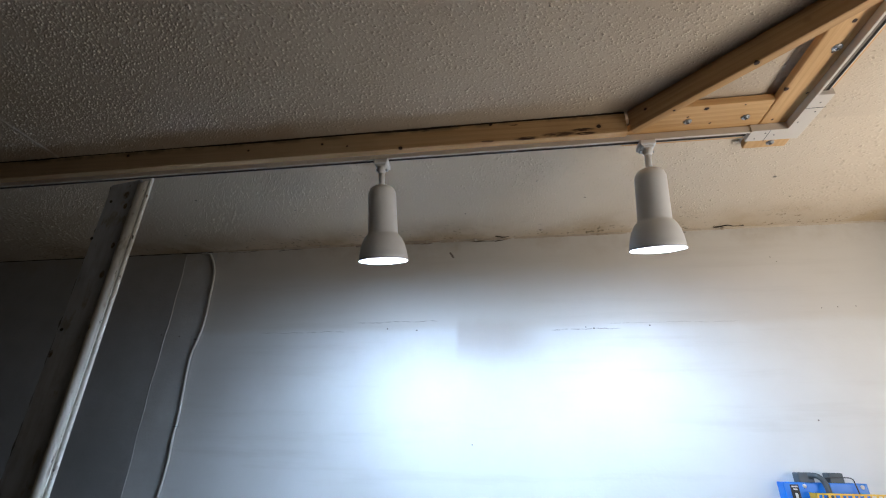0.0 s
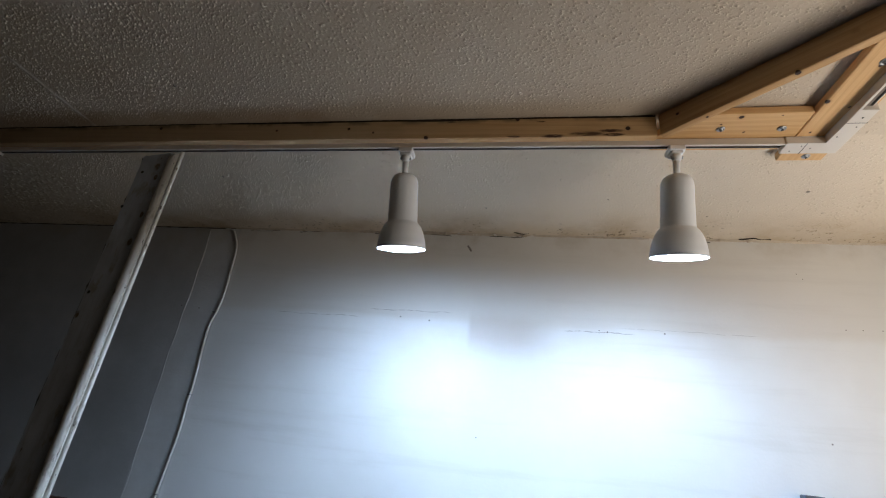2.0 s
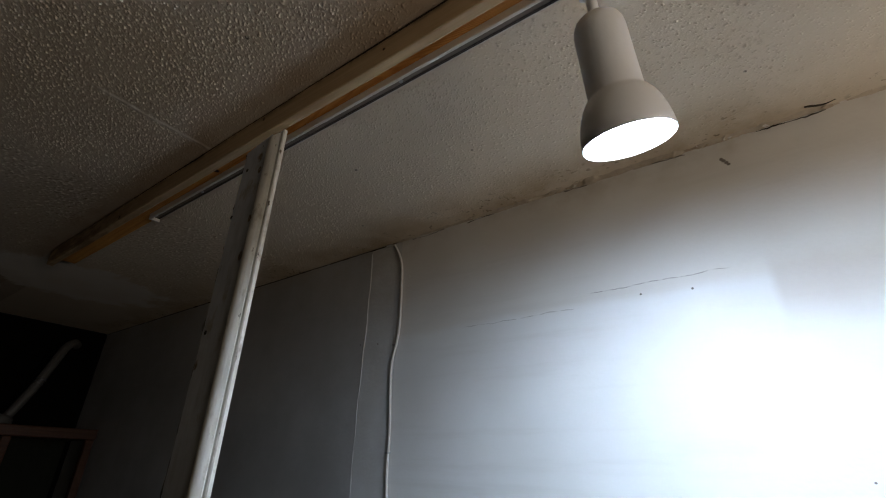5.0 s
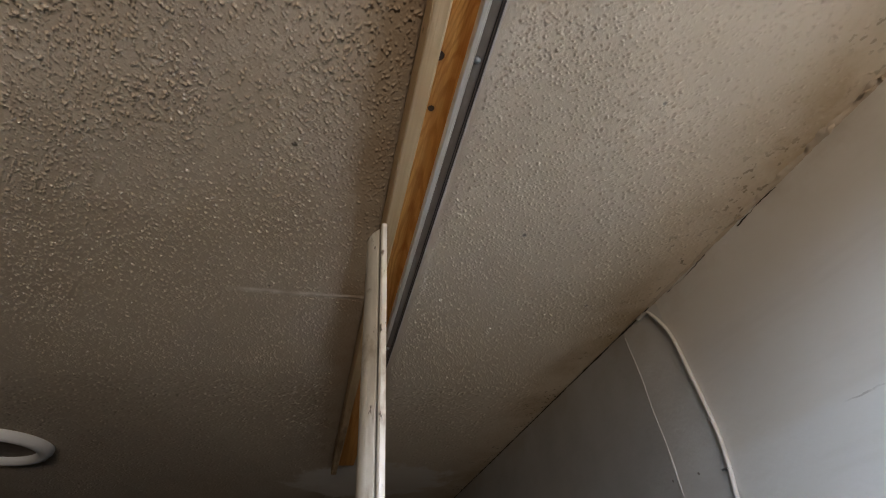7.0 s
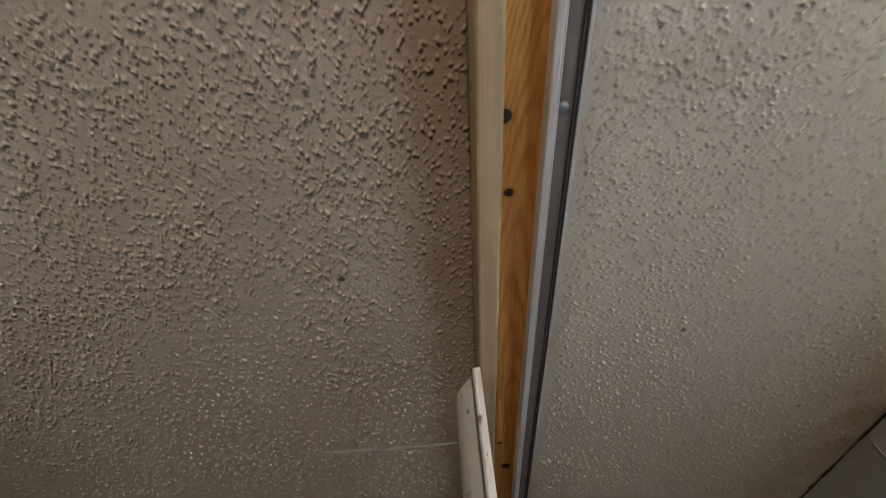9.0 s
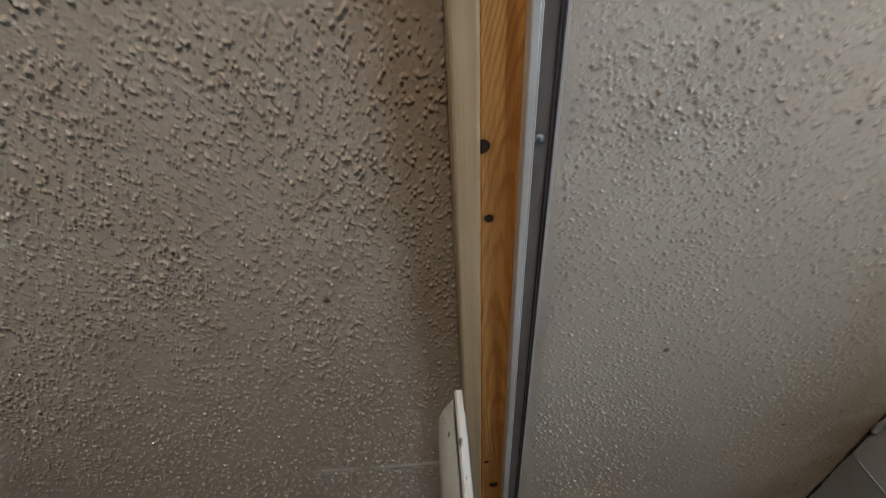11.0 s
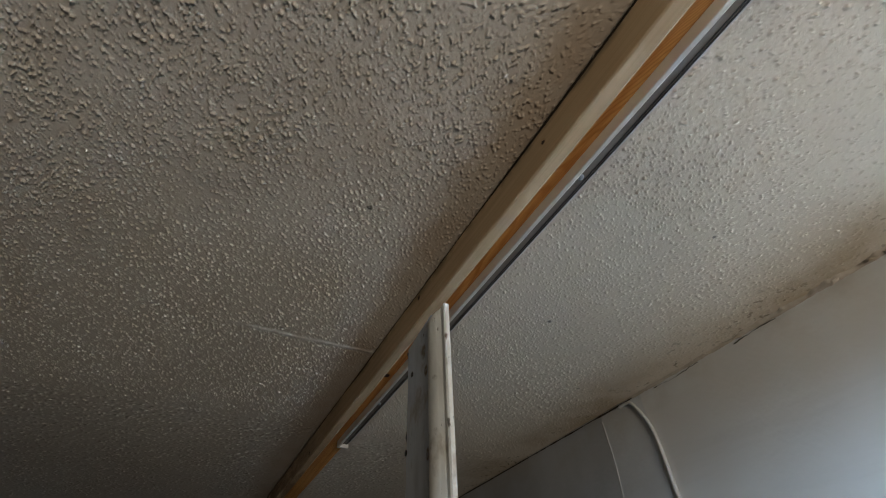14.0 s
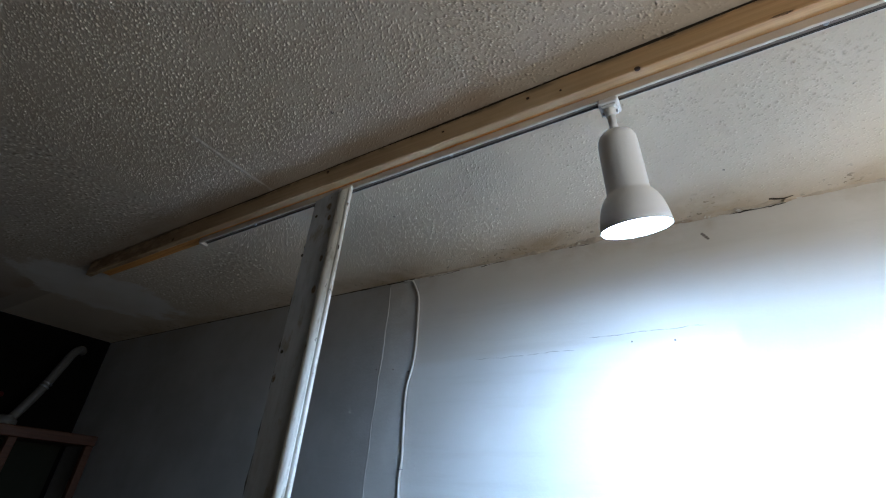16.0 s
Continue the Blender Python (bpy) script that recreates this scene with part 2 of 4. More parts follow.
# ---- materials ----
def ceiling_material():
    m = Nodes("textured_ceiling_paint")
    y, x = m.axis(1), m.axis(0)
    big = m.noise(1.6, 4, 0.6)
    fine = m.noise(260, 3)
    col = m.mix(m.ramp(big, 0.3, 0.7), (0.60, 0.52, 0.412), (0.51, 0.435, 0.34))
    # paler north of the batten: the wall's bounced light is put into the paint
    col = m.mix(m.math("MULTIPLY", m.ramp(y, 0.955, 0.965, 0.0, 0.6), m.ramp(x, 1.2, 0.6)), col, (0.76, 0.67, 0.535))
    rust = m.math("MULTIPLY", m.ramp(y, 0.80, 0.872, 0.0, 1.0), m.ramp(y, 0.886, 0.89, 1.0, 0.0))
    rust = m.math("MULTIPLY", rust, m.ramp(m.noise(5.5, 4, 0.6), 0.38, 0.66, 0.05, 0.5))
    rust = m.math("MULTIPLY", rust, m.ramp(x, 0.1, -0.25, 0.15, 1.0))
    col = m.mix(rust, col, (0.36, 0.225, 0.12))
    smear = m.math("MULTIPLY", m.ramp(m.math("ABSOLUTE", m.math("ADD", x, 0.917)), 0.003, 0.011, 1.0, 0.0), m.math("MULTIPLY", m.ramp(y, 0.62, 0.68), m.ramp(y, 0.884, 0.888, 1.0, 0.0)))
    col = m.mix(m.math("MULTIPLY", smear, m.ramp(m.noise(30, 3), 0.35, 0.6, 0.15, 0.75)), col, (0.79, 0.745, 0.67))
    damp = m.math("MULTIPLY", m.ramp(y, 1.28, 1.47), m.ramp(m.noise(4.5, 5, 0.65), 0.36, 0.66, 0.08, 0.75))
    col = m.mix(damp, col, (0.42, 0.31, 0.17))
    # mould in small spots where the ceiling meets the wall
    mould = m.math("MULTIPLY", m.ramp(m.noise(85, 2.0, 0.5), 0.60, 0.68), m.math("MULTIPLY", m.ramp(y, 1.33, 1.47), m.ramp(m.noise(7, 3), 0.45, 0.62, 0.0, 0.8)))
    col = m.mix(mould, col, (0.13, 0.095, 0.05))
    specks = m.spots([(0.62, 1.21, CEIL, 0.003), (0.74, 1.33, CEIL, 0.004), (0.31, 1.14, CEIL, 0.003), (1.02, 1.30, CEIL, 0.004), (0.55, 1.37, CEIL, 0.003), (-0.694, 1.13, CEIL, 0.005), (-0.88, 1.345, CEIL, 0.004), (-0.575, 0.755, CEIL, 0.005), (-0.90, 0.712, CEIL, 0.004), (0.45, 1.24, CEIL, 0.0035), (0.93, 1.19, CEIL, 0.006), (0.1, 1.30, CEIL, 0.004), (-0.42, 1.22, CEIL, 0.004)])
    col = m.mix(m.math("MULTIPLY", specks, 0.85), col, (0.07, 0.06, 0.05))
    # pale plaster smeared over the dark end
    far = m.tree.nodes.new("ShaderNodeVectorMath")
    far.operation = "LENGTH"
    m.put(far.inputs[0], m.mapping((3.6, 2.7, 0), (0, 0, 0), (2.20 * 3.6, -1.06 * 2.7, 0)))
    smooth = m.ramp(m.math("ADD", far.outputs["Value"], m.math("MULTIPLY", m.noise(9, 5, 0.65), 0.9)), 1.18, 1.36, 1.0, 0.0)
    col = m.mix(m.math("MULTIPLY", smooth, m.ramp(m.noise(5, 4), 0.3, 0.6, 0.7, 1.0)), col, (0.82, 0.78, 0.71))
    grit = m.ramp(m.noise(330, 1.0, 0.5), 0.55, 0.70)
    # beyond the modelled spray the coat is relief in the shading alone
    beyond = m.math("MAXIMUM", m.ramp(x, -2.399, -2.401), m.ramp(y, -0.479, -0.481))
    lumps = m.math("MULTIPLY", m.ramp(m.noise(105, 2.0, 0.5), 0.53, 0.72), m.math("MULTIPLY", beyond, m.math("SUBTRACT", 1.0, smooth)))
    crumbs = m.math("MULTIPLY", m.ramp(m.noise(185, 2.0, 0.5), 0.56, 0.70), m.math("SUBTRACT", 1.0, smooth))
    lumps = m.math("ADD", lumps, m.math("MULTIPLY", crumbs, 0.1))
    m.bump(m.math("ADD", m.math("ADD", m.math("MULTIPLY", fine, 0.1), m.math("MULTIPLY", grit, 0.12)), m.math("MULTIPLY", lumps, 1.4)), 0.5, 0.0013)
    return m.done(col, 0.85)


def wall_material():
    m = Nodes("white_wall_paint")
    z, x = m.axis(2), m.axis(0)
    col = m.mix(m.ramp(m.noise(1.9, 4, 0.6), 0.3, 0.7), (0.78, 0.785, 0.78), (0.70, 0.70, 0.685))
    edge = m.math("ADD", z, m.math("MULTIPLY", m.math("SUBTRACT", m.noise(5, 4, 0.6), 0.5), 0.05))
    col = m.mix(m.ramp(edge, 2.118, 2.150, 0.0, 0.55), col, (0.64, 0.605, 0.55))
    # grey boards past cable and taped joint, the west end's dimness in their colour
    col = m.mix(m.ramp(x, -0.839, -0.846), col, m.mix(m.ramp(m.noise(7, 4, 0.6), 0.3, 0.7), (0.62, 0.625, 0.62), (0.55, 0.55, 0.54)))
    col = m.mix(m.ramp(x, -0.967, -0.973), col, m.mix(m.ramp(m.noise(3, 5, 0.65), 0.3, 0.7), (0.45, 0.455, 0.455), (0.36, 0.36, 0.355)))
    streak = m.noise(1.0, 4, 0.6, m.mapping((2.0, 1, 26)))
    col = m.mix(m.ramp(streak, 0.52, 0.75, 0.0, 0.22), col, (0.52, 0.50, 0.46))
    top = m.math("MULTIPLY", m.ramp(z, 2.34, 2.435), m.ramp(m.noise(6, 5, 0.65), 0.4, 0.75, 0.0, 0.5))
    col = m.mix(top, col, (0.40, 0.33, 0.23))
    # a duller beige patch high on the wall between the two lamps
    beige_patch = m.math("MULTIPLY", m.ramp(x, 0.044, 0.066), m.ramp(x, 0.20, 0.36, 1.0, 0.0))
    beige_patch = m.math("MULTIPLY", beige_patch, m.math("MULTIPLY", m.ramp(edge, 1.99, 2.11), m.ramp(edge, 2.12, 2.19, 1.0, 0.0)))
    col = m.mix(m.math("MULTIPLY", beige_patch, 0.55), col, (0.50, 0.44, 0.385))
    wob = m.math("MULTIPLY", m.math("SUBTRACT", m.noise(22, 4), 0.5), 0.012)

    def line(z0, x0, x1, w, amount):
        d = m.math("ABSOLUTE", m.math("SUBTRACT", m.math("ADD", z, wob), z0))
        k = m.math("MULTIPLY", m.ramp(d, w * 0.4, w, 1.0, 0.0), m.math("MULTIPLY", m.ramp(x, x0, x0 + 0.03), m.ramp(x, x1 - 0.03, x1, 1.0, 0.0)))
        return m.math("MULTIPLY", k, m.ramp(m.noise(45, 3), 0.30, 0.55, 0.0, amount))
    cracks = line(2.156, -0.29, 0.0, 0.0013, 0.6)
    for row in ((2.127, -0.62, -0.30, 0.0014, 0.4), (2.121, 0.34, 0.56, 0.0018, 0.5), (2.137, 0.50, 0.9, 0.0014, 0.25)):
        cracks = m.math("MAXIMUM", cracks, line(*row))
    col = m.mix(cracks, col, (0.16, 0.13, 0.11))
    dots = m.spots([(px, py, pz, pr * 0.62) for px, py, pz, pr in [(-0.173, NORTH, 2.134, 0.004), (-0.076, NORTH, 2.127, 0.0045), (0.476, NORTH, 2.123, 0.0045), (0.639, NORTH, 2.128, 0.0045), (0.452, NORTH, 2.127, 0.003),
                    (0.031, NORTH, 2.395, 0.0065), (0.034, NORTH, 2.390, 0.0075), (0.038, NORTH, 2.384, 0.007), (0.041, NORTH, 2.379, 0.006), (1.026, NORTH, 2.335, 0.003), (1.04, NORTH, 2.32, 0.003), (1.121, NORTH, 2.17, 0.0026), (1.163, NORTH, 2.172, 0.0026),
                    (1.212, NORTH, 2.173, 0.003), (-0.914, NORTH, 2.122, 0.005), (-0.985, NORTH, 2.128, 0.004), (1.022, NORTH, 1.862, 0.004), (0.10, NORTH, 1.79, 0.003)]])
    col = m.mix(m.math("MULTIPLY", dots, 0.85), col, (0.07, 0.05, 0.04))
    m.bump(m.math("ADD", m.math("MULTIPLY", m.noise(120, 4), 0.35), m.noise(9, 4)), 0.25, 0.004)
    return m.done(col, m.ramp(streak, 0.3, 0.7, 0.45, 0.62))


def chipped_paint(name, color, amount, under=(0.10, 0.085, 0.07), stains=()):
    m = Nodes(name)
    base = m.mix(m.ramp(m.noise(11, 4, 0.6), 0.35, 0.7), color, tuple(c * 0.85 for c in color))
    run = m.noise(1.0, 5, 0.65, m.mapping((110, 110, 38)))
    chips = m.ramp(run, 0.70 - amount, 0.76 - amount)
    grime = m.ramp(m.noise(1.0, 3, 0.6, m.mapping((60, 60, 14))), 0.40, 0.75, 0.0, 0.6)
    col = m.mix(grime, base, tuple(c * 0.6 for c in color))
    smudge = m.ramp(m.noise(1.0, 4, 0.6, m.mapping((42, 42, 22), shift=(3, 1, 0))), 0.54, 0.70, 0.0, 0.6)
    col = m.mix(smudge, col, (0.24, 0.19, 0.13))
    if stains:
        col = m.mix(m.math("MULTIPLY", m.spots(stains, (1, 1, 0.6)), m.ramp(m.noise(130, 4), 0.3, 0.55, 0.4, 1.0)), col, (0.15, 0.11, 0.075))
    m.bump(m.math("ADD", m.math("MULTIPLY", chips, -0.6), m.math("MULTIPLY", m.noise(70, 3), 0.3)), 0.5, 0.001)
    return m.done(m.mix(chips, col, under), m.ramp(run, 0.4, 0.7, 0.42, 0.65))


def glowing(name, color, strength):
    m = bpy.data.materials.new(name)
    m.use_nodes = True
    b = m.node_tree.nodes["Principled BSDF"]
    b.inputs["Base Color"].default_value = (0.9, 0.9, 0.9, 1)
    b.inputs["Emission Color"].default_value = (*color, 1)
    b.inputs["Emission Strength"].default_value = strength
    return m


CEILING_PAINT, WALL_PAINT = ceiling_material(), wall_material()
PALE_KNOTS = [(-0.007, 0.8865, 2.391, 0.006), (0.43, 0.8865, 2.409, 0.006), (0.198, 0.8865, 2.437, 0.005), (-0.197, 0.8865, 2.419, 0.004), (-0.383, 0.8865, 2.417, 0.0035), (-0.135, 0.8865, 2.407, 0.003),
              (-0.71, 0.8865, 2.43, 0.005), (-1.35, 0.8865, 2.40, 0.006)]
PALE_PINE = pine("pale_pine", (0.65, 0.43, 0.205), (0.46, 0.27, 0.11), 0, PALE_KNOTS, greyed=(0.60, 0.47, 0.29), streaks=[(0.275, 1.388 - 0.5015, 2.3915, 0.0045), (0.345, 0.8865, 2.396, 0.006), (0.395, 0.8865, 2.403, 0.0045), (0.40, 0.8865, 2.393, 0.004), (0.19, 0.8865, 2.391, 0.0025), (0.05, 0.8865, 2.434, 0.0018), (0.25, 0.8865, 2.430, 0.0016), (-0.30, 0.8865, 2.433, 0.002)])
DIAGONAL_PINE = pine("diagonal_pale_pine", (0.60, 0.385, 0.18), (0.42, 0.24, 0.09), -43, [(0.722, 0.660, 2.415, 0.006), (0.520, 0.857, 2.421, 0.004), (0.564, 0.831, 2.389, 0.003), (0.669, 0.723, 2.389, 0.006)])
ORANGE_PINE = pine("orange_pine", (0.78, 0.41, 0.11), (0.46, 0.16, 0.026), 0, [(-0.408, 0.910, 2.421, 0.0075), (-0.474, 0.916, 2.421, 0.005), (-0.95, 0.927, 2.421, 0.008), (-0.882, 0.916, 2.421, 0.004)], 0.05, ring=0.2, heart=(-0.60, 0.923))
CORNER_PINE = pine("corner_pine", (0.66, 0.43, 0.195), (0.50, 0.28, 0.10), 0, [(0.646, 0.873, 2.421, 0.006), (0.669, 0.921, 2.421, 0.003), (0.616, 0.895, 2.421, 0.0025), (0.72, 0.87, 2.421, 0.002)], 0.1)
CROSS_PINE = pine("cross_pine", (0.66, 0.43, 0.20), (0.50, 0.285, 0.105), 90, [(0.778, 0.833, 2.421, 0.006), (0.824, 0.849, 2.421, 0.003), (0.812, 0.744, 2.421, 0.005), (0.808, 0.681, 2.421, 0.005), (0.795, 0.924, 2.421, 0.003)], 0.1)
TRACK_WHITE = plain("white_enamelled_track", (0.66, 0.62, 0.56), 0.55, 0, 0.06, 30)
TRACK_DARK = plain("dark_track_channel", (0.20, 0.165, 0.135), 0.65, 0, 0.2)
COPPER = plain("black_conductor_groove", (0.03, 0.028, 0.026), 0.6)
LAMP_WHITE = plain("matt_white_lamp_paint", (0.80, 0.825, 0.86), 0.5, 0, 0.05, 25)
STEEL = plain("zinc_plated_steel", (0.42, 0.44, 0.46), 0.42, 1.0, 0.2, 300)
DARK_STEEL = plain("dark_screw_recess", (0.06, 0.06, 0.06), 0.5, 0.5)
GREY_BOARD = chipped_paint("grey_board_paint", (0.54, 0.57, 0.62), 0.03, stains=[(-0.655, 0.8685, 2.30, 0.007), (-0.648, 0.8685, 2.27, 0.005), (-0.712, 0.8685, 2.22, 0.006), (-0.717, 0.8685, 2.245, 0.005), (-0.716, 0.8685, 2.085, 0.008), (-0.712, 0.8685, 2.07, 0.006), (-0.646, 0.8685, 2.10, 0.006), (-0.644, 0.8685, 2.17, 0.005), (-0.70, 0.8685, 1.93, 0.005)])
TRIM_PAINT = chipped_paint("old_white_gloss_paint", (0.77, 0.76, 0.705), 0.07, stains=[(-0.636, 0.866, 2.318, 0.008), (-0.629, 0.862, 2.262, 0.007), (-0.619, 0.866, 2.245, 0.004), (-0.636, 0.865, 2.205, 0.006), (-0.624, 0.863, 2.18, 0.004), (-0.629, 0.862, 2.11, 0.006), (-0.636, 0.866, 2.06, 0.008), (-0.608, 0.877, 2.30, 0.004), (-0.607, 0.877, 2.21, 0.003), (-0.626, 0.863, 1.98, 0.006), (-0.634, 0.864, 1.88, 0.008)])
# near black puts the west end's shade in colour and cuts unseen walls' bounce
DARK_WALL = plain("near_black_wall", (0.007, 0.0065, 0.006), 0.9, 0, 0.3, 12, 0.05)
CABLE_WHITE = plain("painted_cable_sheath", (0.68, 0.67, 0.64), 0.5, 0, 0.15, 20)
FLAKE = plain("stained_plaster_flake", (0.55, 0.45, 0.33), 0.9, 0, 0.5, 60)
PLASTER = plain("bare_plaster", (0.78, 0.75, 0.70), 0.9, 0, 0.25, 40)
JOINT = plain("dirty_plaster_joint", (0.64, 0.55, 0.43), 0.9, 0, 0.5, 45)
SEAM = plain("dark_open_joint", (0.06, 0.045, 0.03), 0.9, 0, 0.7, 40)
# dark so that the unseen floor bounces little light
FLOOR_MAT = plain("dark_unseen_floor", (0.03, 0.028, 0.026), 0.75, 0, 0.35, 6)
BULB = glowing("lit_led_lens", (0.72, 0.86, 1.0), GLOW)
BLUE = plain("blue_painted_steel", (0.02, 0.20, 0.72), 0.35, 0, 0.1)
YELLOW = plain("yellow_painted_steel", (0.85, 0.50, 0.03), 0.4, 0, 0.12)
GREY_PLASTIC = plain("dark_grey_plastic", (0.085, 0.10, 0.11), 0.5, 0, 0.15)
BLACK = plain("black_label", (0.012, 0.012, 0.015), 0.4)
OFF_WHITE = plain("off_white_print", (0.7, 0.7, 0.68), 0.5)
# shelf, panel, toolbox and pipe: the dark end's shade is in the colours
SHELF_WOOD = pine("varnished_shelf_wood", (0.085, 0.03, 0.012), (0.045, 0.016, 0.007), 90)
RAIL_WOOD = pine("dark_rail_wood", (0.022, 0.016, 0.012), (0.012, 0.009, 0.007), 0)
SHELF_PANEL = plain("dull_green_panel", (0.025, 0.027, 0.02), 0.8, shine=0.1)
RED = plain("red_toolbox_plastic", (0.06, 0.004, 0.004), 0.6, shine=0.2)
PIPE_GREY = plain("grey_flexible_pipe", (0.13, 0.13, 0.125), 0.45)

# ---- large structure ----
def relief(nx, ny, step, small, large, tall, seed, sparse=0.0):
    """Heights, in metres, of a sprayed ceiling: irregular blobs on a smooth coat."""
    rng = np.random.default_rng(seed)
    fx, fy = np.fft.fftfreq(nx, step)[:, None], np.fft.rfftfreq(ny, step)[None, :]
    f2 = fx * fx + fy * fy

    def band(small, large):
        spec = np.fft.rfft2(rng.standard_normal((nx, ny)))
        s = np.exp(-2 * (np.pi * small) ** 2 * f2) - (np.exp(-2 * (np.pi * large) ** 2 * f2) if large else 0)
        v = np.fft.irfft2(spec * s, s=(nx, ny))
        return v / v.std()
    blobs, patchy, roll = band(small, large), band(0.02, 0), band(0.012, 0.04)
    clump = band(small * 2.6, large * 2.2)
    ridge = np.clip((0.9 * blobs + 0.5 * clump + 0.1 * patchy - 1.0 - sparse) / 1.5, 0, 1.2)
    h = tall * ridge ** 0.7 * (1 + 0.04 * np.clip(patchy, -2, 2))
    return h + 0.00008 * roll + 0.00006 * blobs


def ceiling():
    step = 0.0011
    x0, y0 = -2.4, -0.48
    nx, ny = 3457, 1793
    X, Y = (x0 + step * np.arange(nx))[:, None], (y0 + step * np.arange(ny))[None, :]

    def within(a, b, c, d):
        k = np.clip(np.minimum(np.minimum(X - a, b - X), np.minimum(Y - c, d - Y)) / 0.05, 0, 1)
        return k * k * (3 - 2 * k)
    # the spray is finer over the middle of the room than at its ends
    h = relief(nx, ny, step, 0.0015, 0.0042, 0.0022, 8)
    for small, large, tall, seed, k in ((0.0010, 0.0028, 0.0021, 9, within(-1.30, 1.06, 0.08, 1.6)), (0.0008, 0.0023, 0.0023, 7, within(-1.25, -0.29, 0.20, 1.17))):
        h = h * (1 - k) + relief(nx, ny, step, small, large, tall, seed, 0.45 * (Y > 0.9) * np.clip((X + 0.6) / 0.4, 0, 1)) * k
    h *= 1 - 0.4 * np.exp(-((Y - 0.87) / 0.035) ** 2) * (Y < 0.89)
    # a scraped seam and a smoother strip along the wall
    wavy = 0.0012 * np.sin(Y * 31) + 0.0006 * np.sin(Y * 90)
    seam = np.exp(-((X + 0.915 - wavy) / 0.008) ** 2) * (1 / (1 + np.exp(-(Y - 0.655) / 0.01))) * (Y < 0.89)
    h = h * (1 - 0.9 * seam) + 0.0011 * seam * np.exp(-((X + 0.917 - wavy) / 0.004) ** 2)
    h *= 1 - 0.9 * np.clip((0.988 - Y) / 0.008, 0, 1) * (Y > 0.93) * (X < 0.75)
    flat = 1 / (1 + np.exp(-(Y - 1.36) / 0.03))
    h = h * (1 - 0.45 * flat) * np.where(Y > 0.9, 1.0 + 0.3 * np.clip((X + 0.35) / 0.3, 0, 1), 1.0)
    patch_at = np.sqrt(((X + 2.20) * 3.6) ** 2 + ((Y - 1.06) * 2.7) ** 2)
    h *= np.clip((patch_at - 0.75) / 0.25, 0.06, 1)
    rim = np.clip(np.minimum(np.minimum(X - x0, x0 + step * (nx - 1) - X), Y - y0) / 0.08, 0, 1)
    h = h * rim + 0.001 * (1 - rim)
    # the spray stops at the batten, where a thin groove is left
    yy = Y[0]
    near = np.clip(np.minimum(yy - 0.8868, 0.9065 - yy) / 0.003, 0, 1)[None, :] * (X > -1.91) * (X < 0.5)
    h = h * (1 - near) - 0.005 * near
    # three nested fields, each with twice the step of the one inside it
    levels = [(1044, 1916, 620, 1500, 1), (1000, 3148, 508, ny - 1, 2), (0, nx - 1, 0, ny - 1, 4)]
    verts, faces, normals = [], [], []

    def patch(I, J, base):
        gx, gy = np.meshgrid(x0 + step * I, y0 + step * J, indexing="ij")
        v = np.stack([gx, gy, CEIL + 0.0025 - h[np.ix_(I, J)]], -1).reshape(-1, 3)
        a = (np.arange(len(I) - 1)[:, None] * len(J) + np.arange(len(J) - 1)[None, :]).reshape(-1) + base
        normals.append(np.stack([-slope_x[np.ix_(I, J)], -slope_y[np.ix_(I, J)], -np.ones((len(I), len(J)))], -1).reshape(-1, 3))
        return v, np.stack([a, a + 1, a + len(J) + 1, a + len(J)], -1)
    for i0, i1, j0, j1, k in levels[:2]:
        for i in (i0, i1):
            h[i, j0 + k:j1:2 * k] = (h[i, j0:j1 - k:2 * k] + h[i, j0 + 2 * k:j1 + 1:2 * k]) / 2
        for j in (j0, j1) if j1 < ny - 1 else (j0,):
            h[i0 + k:i1:2 * k, j] = (h[i0:i1 - k:2 * k, j] + h[i0 + 2 * k:i1 + 1:2 * k, j]) / 2
    base = 0

    def span(a, b, k):
        return np.arange(a, b + 1, k)
    i0, i1, j0, j1, k = levels[0]
    fields = [(span(i0, i1, 1), span(j0, j1, 1))]
    for (a0, a1, b0, b1, _), (i0, i1, j0, j1, k) in zip(levels, levels[1:]):
        fields += [(span(i0, a0, k), span(j0, j1, k)), (span(a1, i1, k), span(j0, j1, k)), (span(a0, a1, k), span(j0, b0, k))]
        if b1 < j1:
            fields.append((span(a0, a1, k), span(b1, j1, k)))
    slope_x, slope_y = np.zeros_like(h), np.zeros_like(h)
    slope_x[2:-2], slope_y[:, 2:-2] = (h[4:] - h[:-4]) / (4 * step), (h[:, 4:] - h[:, :-4]) / (4 * step)
    slope_x[1:-1][:, :], slope_y[:, 1:-1] = 0.5 * slope_x[1:-1] + 0.25 * (h[2:] - h[:-2]) / step, 0.5 * slope_y[:, 1:-1] + 0.25 * (h[:, 2:] - h[:, :-2]) / step
    for I, J in fields:
        v, f = patch(I, J, base)
        verts.append(v)
        faces.append(f)
        base += len(v)
    # the plain rest round the sprayed field, and the slab above
    xe, ye = x0 + step * (nx - 1), y0 + step * (ny - 1)
    for a, b, c, d, z in ((WEST, x0, SOUTH, NORTH, CEIL + 0.0015), (xe, EAST, SOUTH, NORTH, CEIL + 0.0015), (x0, xe, SOUTH, y0, CEIL + 0.0015)):
        verts.append(np.array([(a, c, z), (a, d, z), (b, d, z), (b, c, z)]))
        faces.append(np.array([[base, base + 1, base + 2, base + 3]]))
        normals.append(np.tile((0.0, 0.0, -1.0), (4, 1)))
        base += 4
    v, f = np.concatenate(verts).astype(np.float32), np.concatenate(faces).astype(np.int32)
